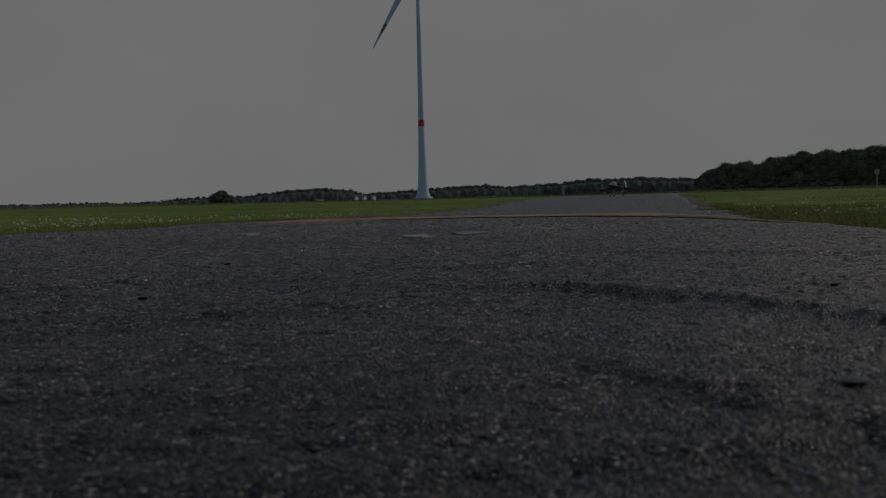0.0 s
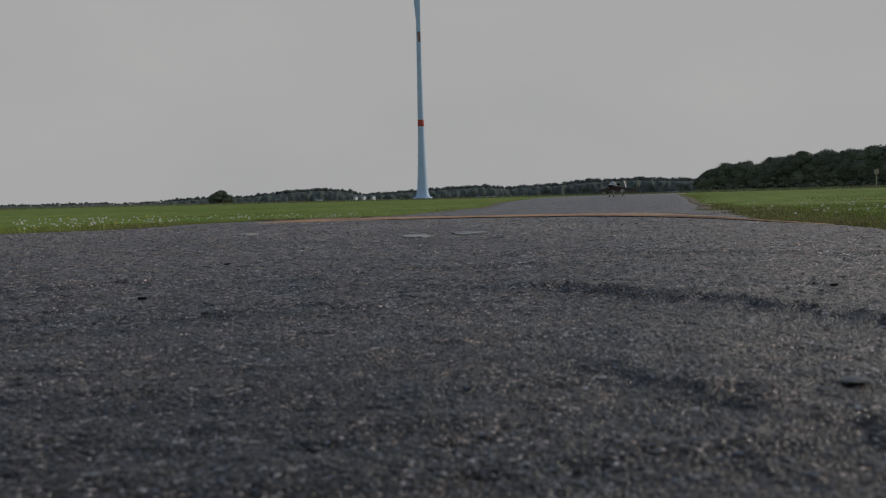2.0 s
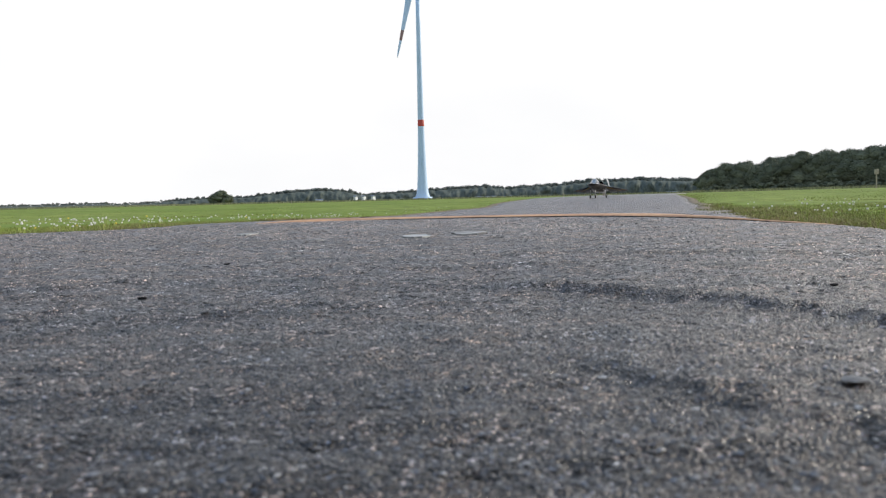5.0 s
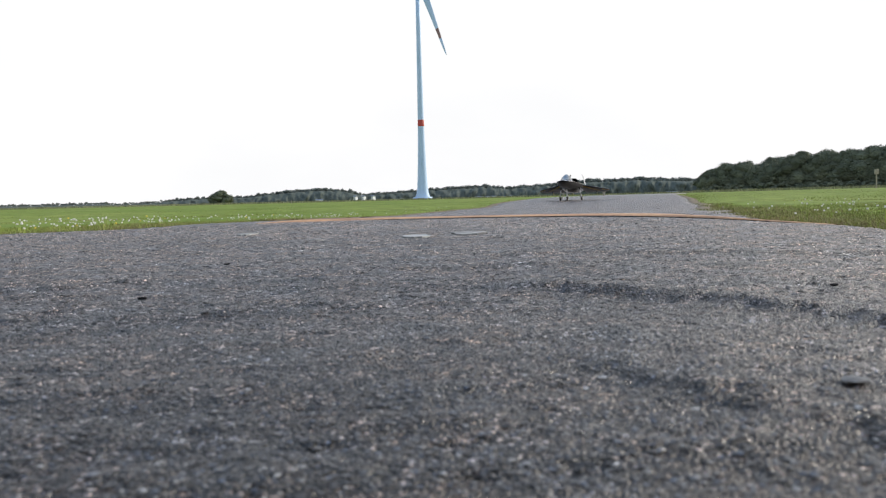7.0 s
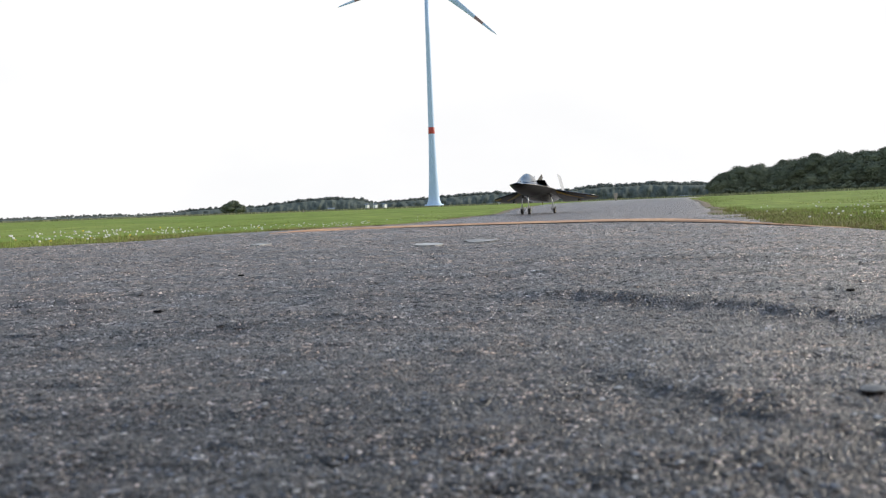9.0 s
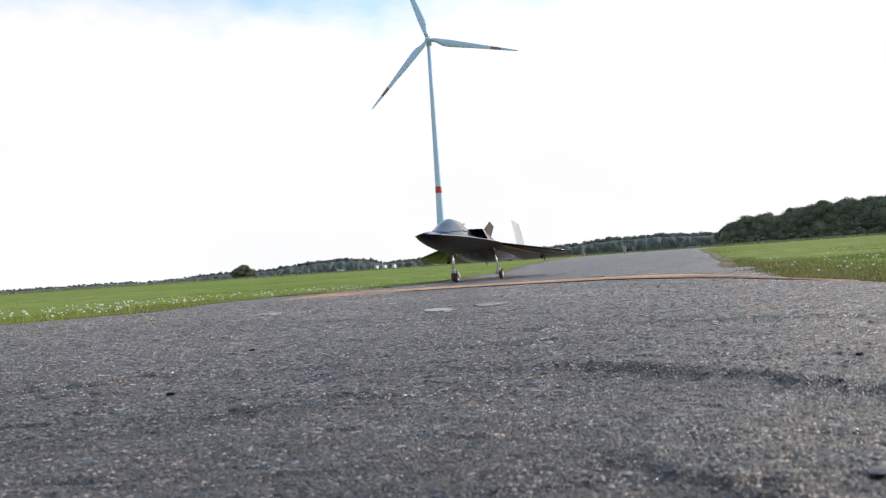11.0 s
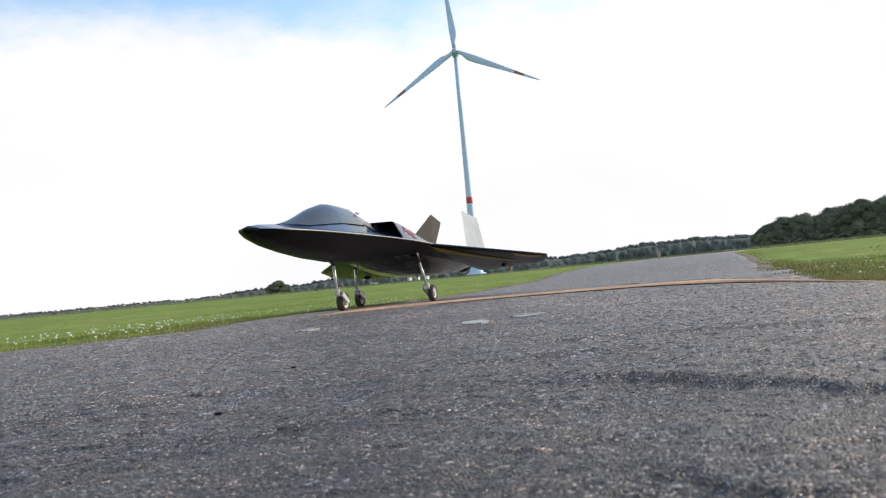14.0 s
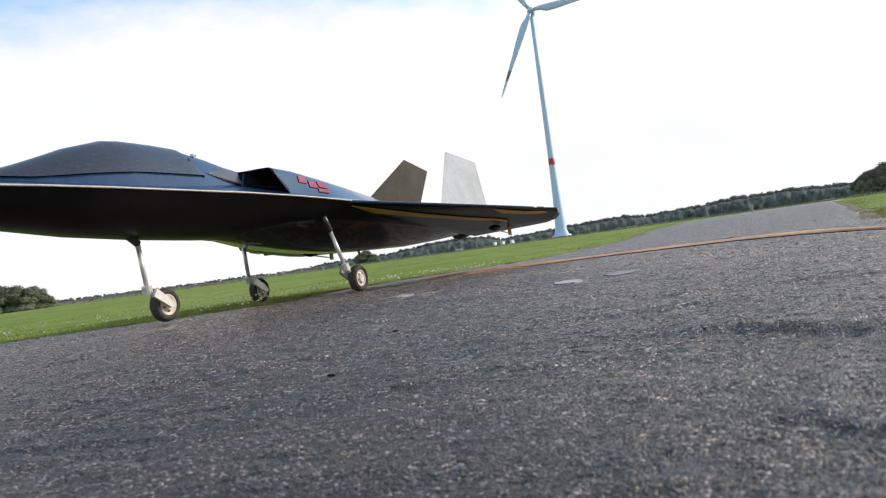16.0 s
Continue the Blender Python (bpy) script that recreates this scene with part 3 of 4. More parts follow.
def leg(name, parent, top, knee, foot, axle_y, wheel_r, side):
    """Sleeve, bright strut, clamp, and a trailing link to the axle."""
    top, knee, foot = Vector(top), Vector(knee), Vector(foot)
    l = part(name, tube(knee + (top - knee) * 0.02, foot, 0.008, 0.007), M_STEEL, parent, "polished oleo strut with trailing link", smooth=True)
    part("sleeve", tube(top, knee, 0.0125, 0.0115), M_DARKLEG, l, "dark upper sleeve", smooth=True)
    part("collar", tube(foot + (knee - foot) * 0.12, foot - (knee - foot) * 0.06, 0.0155, n=14), M_STEEL, l, smooth=False)
    axle = Vector((foot.x - 0.062, foot.y, wheel_r))
    for s in side:
        a = foot + Vector((0, s * axle_y, -0.004))
        b = Vector((axle.x, foot.y + s * axle_y, wheel_r))
        q = (b - a).normalized()
        up = Vector((q.z, 0, -q.x))
        ring = []
        for c, hh in ((a, 0.014), (a + (b - a) * 0.5, 0.012), (b, 0.01), (b + q * 0.01, 0.005)):
            ring.append([c + up * hh + Vector((0, -0.005, 0)), c + up * hh + Vector((0, 0.005, 0)), c - up * hh + Vector((0, 0.005, 0)), c - up * hh + Vector((0, -0.005, 0))])
        part("trailing_link", loft(ring), M_STEEL, l)
    part("axle", tube(axle + Vector((0, -0.026, 0)), axle + Vector((0, 0.026, 0)), 0.006), M_STEEL, l)
    part("damper", tube(foot + (knee - foot) * 0.1 + Vector((0.014, 0, 0)), foot + Vector((-0.03, 0, -0.02)), 0.0065), M_STEEL, l)
    return axle


def wing_plan(u):
    """Leading and trailing edge of the wing; the tip is rounded off."""
    le, te = 0.10 - 0.67 * u, -1.14 + 0.26 * u
    k = max(0, (u - 0.86) / 0.14)
    cut = 1 - math.sqrt(max(0, 1 - k * k)) * 0.97
    return le - 0.6 * cut * (le - te), te + 0.38 * cut * (le - te)


def wing_drop(u):
    return (0.125 * (1 - u) + 0.05) * (1 - 0.5 * step(0.85, 1, u))


def build_aircraft():
    ac = new("model_jet")
    tagged(ac, "dark blue-grey stealth model jet taxiing on three wheels", "model aircraft")
    xs = []
    for a, b in zip(STATIONS, STATIONS[1:]):
        xs += [a[0] + (b[0] - a[0]) * k / 3 for k in range(3)]
    xs.append(STATIONS[-1][0])
    part("fuselage_top", loft([hull_ring(x, True) for x in xs], closed=False), M_SKIN, ac, "glossy blue-grey upper skin", smooth=True)
    part("fuselage_belly", loft([hull_ring(x, False) for x in xs], closed=False), M_BELLY, ac, "glossy black underside", smooth=True)
    part("tail_plate", loft([hull_ring(-1.45, True), hull_ring(-1.45, False)], closed=False), M_BELLY, ac, "black blunt tail")
    part("exhaust", lathe([(0.05, 0), (0.062, 0.0), (0.058, 0.06), (0.046, 0.06), (0.04, 0.0)], n=24), M_DARKLEG, ac, "round exhaust nozzle").matrix_basis = pose(-1.45, 0, 0.23, 0, -90, 0)
    part("nose_cap", loft([[(x, y * 1.02, z + (0.002 if z > 0.398 else -0.002)) for _, y, z in hull_ring(x, True)] + [(x, y * 1.02, z - 0.002) for _, y, z in reversed(hull_ring(x, False))] for x in (1.631, 1.622, 1.612, 1.6)]), M_BELLY, ac, "black nose tip", smooth=True)
    for s in (1, -1):
        # pale line along the chine
        line = [x for x in xs if 1.5 > x > 0.02]
        rings = []
        for x in line:
            _, w, c, t, b = station(x)
            y = s * (w + 0.001)
            rings.append([(x, y - s * 0.004, c + 0.0035), (x, y + s * 0.0015, c + 0.001), (x, y + s * 0.0015, c - 0.0025), (x, y - s * 0.004, c - 0.004)])
        part("chine_edge", loft(rings), M_EDGE, ac, "thin pale chine edge", smooth=True)
        # wing: rings from root to tip
        rings = []
        for u in [k / 10 for k in range(10)] + [0.94, 0.97, 0.99, 1.0]:
            y = 0.235 + (0.797 - 0.235) * u
            le, te = wing_plan(u)
            zc = 0.342 - 0.108 * u
            drop = wing_drop(u)
            th = 0.026 * (1 - u) + 0.0045
            ring = []
            for v in (0, 0.04, 0.15, 0.35, 0.6, 0.85, 1.0):
                ring.append((le + (te - le) * v, s * y, zc + th * (math.sqrt(v) * (1 - v) * 2.0 if v < 1 else 0) * 0.7 - drop * v))
            for v in (0.85, 0.6, 0.35, 0.15, 0.04):
                ring.append((le + (te - le) * v, s * y, zc - th * math.sqrt(v) * (1 - v) * 1.8 - drop * v))
            rings.append(ring)
        n = 12
        part("wing", loft(rings, index=lambda i, j: 0 if j < 6 else 1), M_SKIN, ac, "thin drooping delta wing, black below", smooth=True, mats=(M_BELLY,))

        bead = []
        for u in [k / 10 for k in range(10)] + [0.94, 0.97]:
            le, te = wing_plan(u)
            c = Vector((le, s * (0.235 + 0.562 * u), 0.342 - 0.108 * u))
            rad = 0.0055 - 0.002 * u
            bead.append([c + Vector((0.6 * rad * math.cos(k * math.pi / 4), s * 0.8 * rad * math.cos(k * math.pi / 4), rad * math.sin(k * math.pi / 4))) for k in range(8)])
        part("leading_edge", loft(bead), M_SKIN, ac, "rounded glossy leading edge", smooth=True)

        def under(u, v, d=0.003):
            y = 0.235 + 0.562 * u
            le, te = wing_plan(u)
            th = 0.026 * (1 - u) + 0.0045
            return (le + (te - le) * v, s * y, 0.342 - 0.108 * u - th * math.sqrt(v) * (1 - v) * 1.8 - wing_drop(u) * v - d)
        for v0, v1, u0, u1, name_ in ((0.03, 0.16, 0.04, 0.62, "stripe"), (0.06, 0.24, 0.72, 0.95, "stripe")):
            rr = [[under(u0 + (u1 - u0) * k / 12, v0 + 0.8 * (k / 12) ** 1.3 * (u1 - u0)), under(u0 + (u1 - u0) * k / 12, v1 + 0.8 * (k / 12) ** 1.3 * (u1 - u0)),
                   under(u0 + (u1 - u0) * k / 12, v1 + 0.8 * (k / 12) ** 1.3 * (u1 - u0), 0.0045), under(u0 + (u1 - u0) * k / 12, v0 + 0.8 * (k / 12) ** 1.3 * (u1 - u0), 0.0045)] for k in range(13)]
            part(name_, loft(rr), M_STRIPE, ac, "yellow painted underwing stripe")
        # control horn with pushrod under the trailing edge
        hx, hy, hz = under(0.47, 0.9)
        part("control_horn", box(hx - 0.012, hx + 0.012, hy - 0.004, hy + 0.004, hz - 0.036, hz + 0.004), M_STRIPE, ac, "yellow control horn")
        part("pushrod", tube((hx, hy, hz - 0.026), (hx + 0.14, hy, hz - 0.008), 0.003, n=8), M_STEEL, ac)
        part("servo_fairing", loft([[(hx + 0.17 + a, hy + b * math.cos(k * math.pi / 4), hz + 0.004 + b * math.sin(k * math.pi / 4)) for k in range(8)] for a, b in ((-0.06, 0.003), (-0.03, 0.013), (0.02, 0.015), (0.07, 0.003))]), M_BELLY, ac, smooth=True)
        # tail fin, canted inwards
        base_f, base_r = Vector((-0.69, s * 0.272, 0.27)), Vector((-1.36, s * 0.235, 0.22))
        top_f, top_r = Vector((-1.145, s * 0.12, 0.614)), Vector((-1.45, s * 0.146, 0.567))
        rings = []
        for u in (0, 0.33, 0.66, 0.95, 1.0):
            f_, r_ = base_f + (top_f - base_f) * u, base_r + (top_r - base_r) * u
            th = 0.011 * (1 - 0.6 * u) * (0.5 if u == 1 else 1)
            nrm = Vector((0, s * 0.94, 0.34))
            ring = []
            for v, k in ((0, 0), (0.08, 0.55), (0.3, 1), (0.7, 0.7), (1, 0.12)):
                ring.append(f_ + (r_ - f_) * v + nrm * th * k)
            for v, k in ((1, 0.12), (0.7, 0.7), (0.3, 1), (0.08, 0.55)):
                ring.append(f_ + (r_ - f_) * v - nrm * th * k)
            rings.append(ring)
        # inner faces brown-grey: their shade is put into the colour
        part("tail_fin", loft(rings, index=lambda i, j: 0 if j < 4 else 1), M_FIN, ac, "silver tail fin leaning inwards", smooth=False, mats=(M_FIN_SHADE,))
        # forward-facing intake under the hood: lip, dark duct, panel painting the flank's reflection before it
        mouth = [(0.385, 0.058, 0.418), (0.352, 0.046, 0.472), (0.338, 0.158, 0.467), (0.29, 0.19, 0.386)]
        cx, cy, cz = (sum(p[k] for p in mouth) / 4 for k in range(3))
        ring_o = [(x, s * y, z) for x, y, z in mouth]
        ring_i = [(x + (cx - x) * 0.06 + 0.006, s * (y + (cy - y) * 0.06), z + (cz - z) * 0.06) for x, y, z in mouth]
        ring_d = [(x + (cx - x) * 0.1 - 0.004, s * (y + (cy - y) * 0.1), z + (cz - z) * 0.1) for x, y, z in mouth]
        ring_e = [(x + (cx - x) * 0.3 - 0.14, s * (y + (cy - y) * 0.3), z + (cz - z) * 0.3) for x, y, z in mouth]
        part("intake_lip", loft([ring_o, ring_i, ring_d], caps=False), M_SKIN, ac, "raised intake lip")
        duct = loft([ring_d, ring_e], caps=False)
        duct.faces.new([v for v in duct.verts][4:8])
        part("intake_duct", duct, M_HOLE, ac, "dark dorsal air intake")
        bm = bmesh.new()
        top = [bm.verts.new((x, s * y, z)) for x, y, z in (spine_point(0.57, 0.72, 0.003), spine_point(0.46, 0.55, 0.003), spine_point(0.36, 0.45, 0.003), (0.388, 0.066, upper_z(0.388, 0.066) + 0.006))]
        low = [bm.verts.new((v.co.x, v.co.y - s * 0.003, v.co.z - 0.003)) for v in top]
        bm.faces.new(top)
        for k in range(4):
            bm.faces.new((top[k], top[(k + 1) % 4], low[(k + 1) % 4], low[k]))
        part("flank_reflection", bm, M_FLANK_REFLECTION, ac, "flank panel before the intake with a painted brownish reflection")
        # marking on the hood's flank behind the intake
        for x0, x1, h0, h1 in ((0.2, 0.15, 0.55, 0.85), (0.14, 0.085, 0.42, 0.72), (0.07, 0.01, 0.5, 0.8), (0.1, 0.03, 0.25, 0.42)):
            bm = bmesh.new()
            vs = []
            for d in (0.001, 0.003):
                vs.append([bm.verts.new((x, s * y, z)) for x, y, z in (hood_point(a, h, d) for a, h in ((x0, h0), (x1, h0), (x1 - 0.014, h1), (x0 - 0.014, h1)))])
            for f in vs:
                bm.faces.new(f)
            for k in range(4):
                bm.faces.new((vs[0][k], vs[0][(k + 1) % 4], vs[1][(k + 1) % 4], vs[1][k]))
            part("marking", bm, M_DECAL, ac, "red painted marking")
    # canopy: a carbon shell over the front of the spine, cut off slantwise at its rear
    rings = []
    shell = [1.33, 1.27, 1.2, 1.12, 1.05, 0.98, 0.92, 0.86, 0.8, 0.74, 0.69, 0.66, 0.645]
    for x in shell:
        edge = 0.8 if x < 1.2 else 0.8 - 0.2 * (x - 1.2) / 0.13
        lip = 0.006 if x < 1.3 else 0.001
        ring = []
        for k in range(-12, 13):
            c = edge * k / 12
            slant = 0.05 * abs(k / 12) ** 1.5 * (1 - step(0.645, 0.75, x))
            ring.append(spine_point(x - slant, c, lip))
        rings.append(ring)
    rings.append([(p[0] - 0.002, p[1] * 0.97, p[2] - 0.012) for p in rings[-1]])
    part("canopy", loft(rings, closed=False), M_CANOPY, ac, "dark carbon-weave canopy shell", smooth=True)
    # spine under and behind the canopy
    rings = [[spine_point(x, k / 14) for k in range(-14, 15)] for x in (1.36, 1.3, 1.26, 1.2, 1.15, 1.1, 1.05, 1.0, 0.95, 0.9, 0.82, 0.75, 0.68, 0.62, 0.56, 0.5, 0.42, 0.33, 0.26, 0.2)]
    part("spine", loft(rings, closed=False), M_SKIN, ac, "dark blue dorsal spine", smooth=True)
    # hood over both intakes, falling away towards the tail
    rings = []
    for k in range(26):
        x = -0.85 + 1.195 * k / 25
        half = [hood_point(x if k < 25 else x - 0.055 * (1 - h) - 0.002, h) for h in (0, 0.2, 0.4, 0.6, 0.8, 0.94)]
        yt, zt = interp(x, [(r[0], r[1]) for r in HOOD]), interp(x, [(r[0], r[2]) for r in HOOD])
        over = [(x, yt * 0.93, zt + 0.002), (x, yt * 0.6, zt + 0.004), (x, yt * 0.3, zt + 0.005)]
        side = half + over
        rings.append(side + [(x, 0, zt + 0.006)] + [(px, -py, pz) for px, py, pz in reversed(side)])
    part("intake_hood", loft(rings, closed=False), M_SKIN, ac, "blue dorsal hood over the intakes", smooth=True)
    # keel fairing with a crease along each side
    rings = []
    for x, w, z in ((0.52, 0.06, 0.246), (0.42, 0.12, 0.236), (0.28, 0.17, 0.214), (0.1, 0.2, 0.19), (-0.1, 0.21, 0.17), (-0.35, 0.215, 0.157), (-0.8, 0.2, 0.158), (-1.15, 0.15, 0.174), (-1.42, 0.08, 0.197)):
        _, hw, c, t, b = station(x)
        foot = c - (c - b) * (1 - (w / hw) ** 2.6) + 0.004
        rings.append([(x, -w, foot), (x, -0.9 * w, foot * 0.72 + z * 0.28), (x, -0.55 * w, z + 0.007), (x, 0, z), (x, 0.55 * w, z + 0.007), (x, 0.9 * w, foot * 0.72 + z * 0.28), (x, w, foot)])
    part("keel_fairing", loft(rings, closed=False), M_KEEL, ac, "glossy black keel fairing", smooth=True)
    part("canopy_latch", tube((0.60, 0.05, 0.514), (0.60, 0.066, 0.508), 0.006, n=10), M_STEEL, ac)
    # undercarriage
    R, R2 = 0.052, 0.049
    a = leg("nose_leg", ac, (0.893, 0, 0.30), (0.818, 0, 0.245), (0.803, 0, 0.098), 0.028, R, (1,))
    w1 = wheel("nose_wheel", ac, a.x, 0.0, R, 0.036, "small nose wheel")
    out = [(w1, Vector((a.x, 0.0, R)), R)]
    for s in (1, -1):
        a = leg("main_leg", ac, (0.125, s * 0.19, 0.31), (0.10, s * 0.205, 0.232), (0.062, s * 0.228, 0.092), 0.026, R2, (-s,))
        wv = wheel("main_wheel", ac, a.x, s * 0.235, R2, 0.034, "small main wheel")
        out.append((wv, Vector((a.x, s * 0.235, R2)), R2))
    part("antenna", tube((-0.40, 0.0, 0.165), (-0.41, 0, 0.125), 0.006, 0.004), M_STRIPE, ac, "short yellow belly probe")
    return ac, out


jet, wheels = build_aircraft()
# seconds, x, y, heading
TAXI = [(0.0, 6.3, 29.7, 250.5), (2.2, 6.3, 29.7, 250.5), (3.0, 5.95, 28.6, 251.5), (3.5, 5.63, 27.6, 252), (4.0, 5.3, 26.5, 252.5), (6.5, 3.296, 19.727, 254.2), (7.0, 2.832, 18.058, 255), (7.5, 2.438, 16.458, 255.4),
        (8.0, 2.026, 14.88, 255.2), (8.5, 1.595, 13.24, 255.1), (10.8, 0.202, 8.077, 254.2), (11.0, 0.128, 7.803, 254.8), (11.5, -0.008, 7.319, 255), (12.0, -0.145, 6.729, 254.5),
        (12.5, -0.264, 6.271, 254), (13.0, -0.392, 5.798, 254.2), (13.5, -0.51, 5.33, 255), (14.0, -0.62, 4.877, 255.6), (14.5, -0.73, 4.329, 255.8), (15.0, -0.846, 3.902, 254.9),
        (15.5, -0.963, 3.436, 253.9), (16.0, -1.088, 3.005, 253.5)]


# ---- woods, bushes, far sheds ----
def crown(rng, size, n, leaves=60, leaf=0.03):
    """Rounded lobes of one crown with small leaf tufts over them, as vertices and faces."""
    verts, faces = [], []
    ring, cols = 5, 8
    for k in range(n):
        a, h = rng.uniform(0, 2 * math.pi), (k + rng.random()) / n
        rad = size * 0.36 * math.sin(math.pi * (0.2 + 0.72 * h)) * math.sqrt(rng.uniform(0.2, 1))
        r = size * rng.uniform(0.12, 0.2) * (1.1 - 0.35 * h)
        c = Vector((rad * math.cos(a), rad * math.sin(a), size * (0.14 + 0.84 * h) - r * 0.9 * h))
        b = len(verts)
        verts.append(c + Vector((0, 0, r * 0.85)))
        for i in range(1, ring):
            for j in range(cols):
                t, p = math.pi * i / ring, 2 * math.pi * (j + 0.5 * i) / cols
                d = Vector((math.sin(t) * math.cos(p), math.sin(t) * math.sin(p), 0.85 * math.cos(t)))
                verts.append(c + d * r * rng.uniform(0.82, 1.02))
        verts.append(c - Vector((0, 0, r * 0.8)))
        for j in range(cols):
            faces.append((b, b + 1 + j, b + 1 + (j + 1) % cols))
            for i in range(ring - 2):
                q = b + 1 + i * cols
                faces.append((q + j, q + cols + j, q + cols + (j + 1) % cols, q + (j + 1) % cols))
            q = b + 1 + (ring - 2) * cols
            faces.append((q + j, len(verts) - 1, q + (j + 1) % cols))
        for _ in range(leaves):
            d = Vector((rng.gauss(0, 1), rng.gauss(0, 1), rng.gauss(0.15, 1))).normalized()
            o = c + d * r * rng.uniform(0.9, 1.3)
            e1 = (d.cross(Vector((rng.gauss(0, 1), rng.gauss(0, 1), rng.gauss(0, 1))))).normalized() * size * leaf * rng.uniform(0.5, 1)
            e2 = d.cross(e1) * 0.8 + d * size * leaf * rng.uniform(-0.4, 0.4)
            q = len(verts)
            verts += [o - e1, o + e2, o + e1, o - e2]
            faces.append((q, q + 1, q + 2, q + 3))
    return verts, faces


def polar(az, d):
    return d * math.sin(radians(az)), d * math.cos(radians(az))


def land(x, y):
    return min(ground_z(x, y), 9.0)


def build_trees():
    rng = random.Random(5)
    kinds = []
    for k in range(4):
        t = new("tree")
        v, f = crown(rng, 1.0, 34, 190, 0.026)
        v = [Vector((p.x * 1.15, p.y * 1.15, p.z)) for p in v]
        c = raw("crown", v, f, M_LEAF, t)
        part("trunk", tube((0, 0, -0.04), (0.01, 0, 0.5), 0.028, 0.012, 8), M_BARK, t)
        for j in range(4):
            a = rng.uniform(0, 6.28)
            part("limb", tube((0, 0, 0.2 + 0.07 * j), (0.2 * math.cos(a), 0.2 * math.sin(a), 0.45 + 0.07 * j), 0.012, 0.004, 6), M_BARK, t)
        tagged(t, "dark green broad-leaved tree at the edge of the woods", "tree", group="trees at the wood's edge")
        kinds.append(t)
    first = set()
    # the near wood: from 17 to 33 degrees to the right, growing towards the viewer
    spots = []
    for k in range(46):
        az = 17.6 + 16.5 * k / 45 + rng.uniform(-0.15, 0.15)
        d = 330 - 2.2 * (az - 17.6)
        h = interp(az, [(17.4, 5.2), (18.2, 8.8), (19.5, 9.4), (23, 11.2), (28.5, 13), (34, 14)]) * rng.uniform(0.84, 1.24)
        spots.append((az, d, h))
    for k in range(34):
        az = 18.6 + 15.5 * k / 33 + rng.uniform(-0.2, 0.2)
        spots.append((az, 345 + rng.uniform(0, 20), interp(az, [(18.2, 9.3), (23, 11.5), (28.5, 13.4), (34, 14.4)]) * rng.uniform(0.98, 1.28)))
    rng2 = random.Random(4)
    V, F = [], []
    for k in range(150):
        az = 17.0 + 18 * k / 149
        x, y = polar(az, 322 - 2.2 * (az - 17) + rng2.uniform(-3, 3))
        h = rng2.uniform(2.5, 5.0) * (0.6 + 0.4 * step(17, 19, az))
        v, f = crown(rng2, 1.0, 9, 70, 0.04)
        b = len(V)
        V += [(x + p.x * h * 1.5, y + p.y * h * 1.5, land(x, y) - 1.6 + p.z * h) for p in v]
        F += [tuple(i + b for i in q) for q in f]
    tagged(raw("undergrowth", V, F, M_LEAF), "dense dark green undergrowth at the foot of the wood", "undergrowth", kind="stuff")
    # bushy tree and its neighbour on the left, a clump further left
    spots += [(-15.1, 300, 5.4), (-15.5, 303, 4.4), (-14.8, 306, 3.0), (-37.4, 150, 4.6), (-36.6, 152, 4.2), (-38.3, 150, 4.8), (-39.2, 148, 4.4), (-36.0, 153, 2.8)]
    for az, d, h in spots:
        x, y = polar(az, d)
        i = rng.randrange(4)
        m = Matrix.Translation((x, y, land(x, y) - 0.3)) @ Matrix.Rotation(rng.uniform(0, 6.28), 4, "Z")
        wide = 1.35 if d < 320 and az < 0 else 1.05
        if i not in first:
            first.add(i)
            t = kinds[i]
            t.matrix_basis = m @ Matrix.Diagonal((h * wide, h * wide, h, 1))
        else:
            t = copy_thing(kinds[i], m)
            t.scale = (h * wide, h * wide, h)


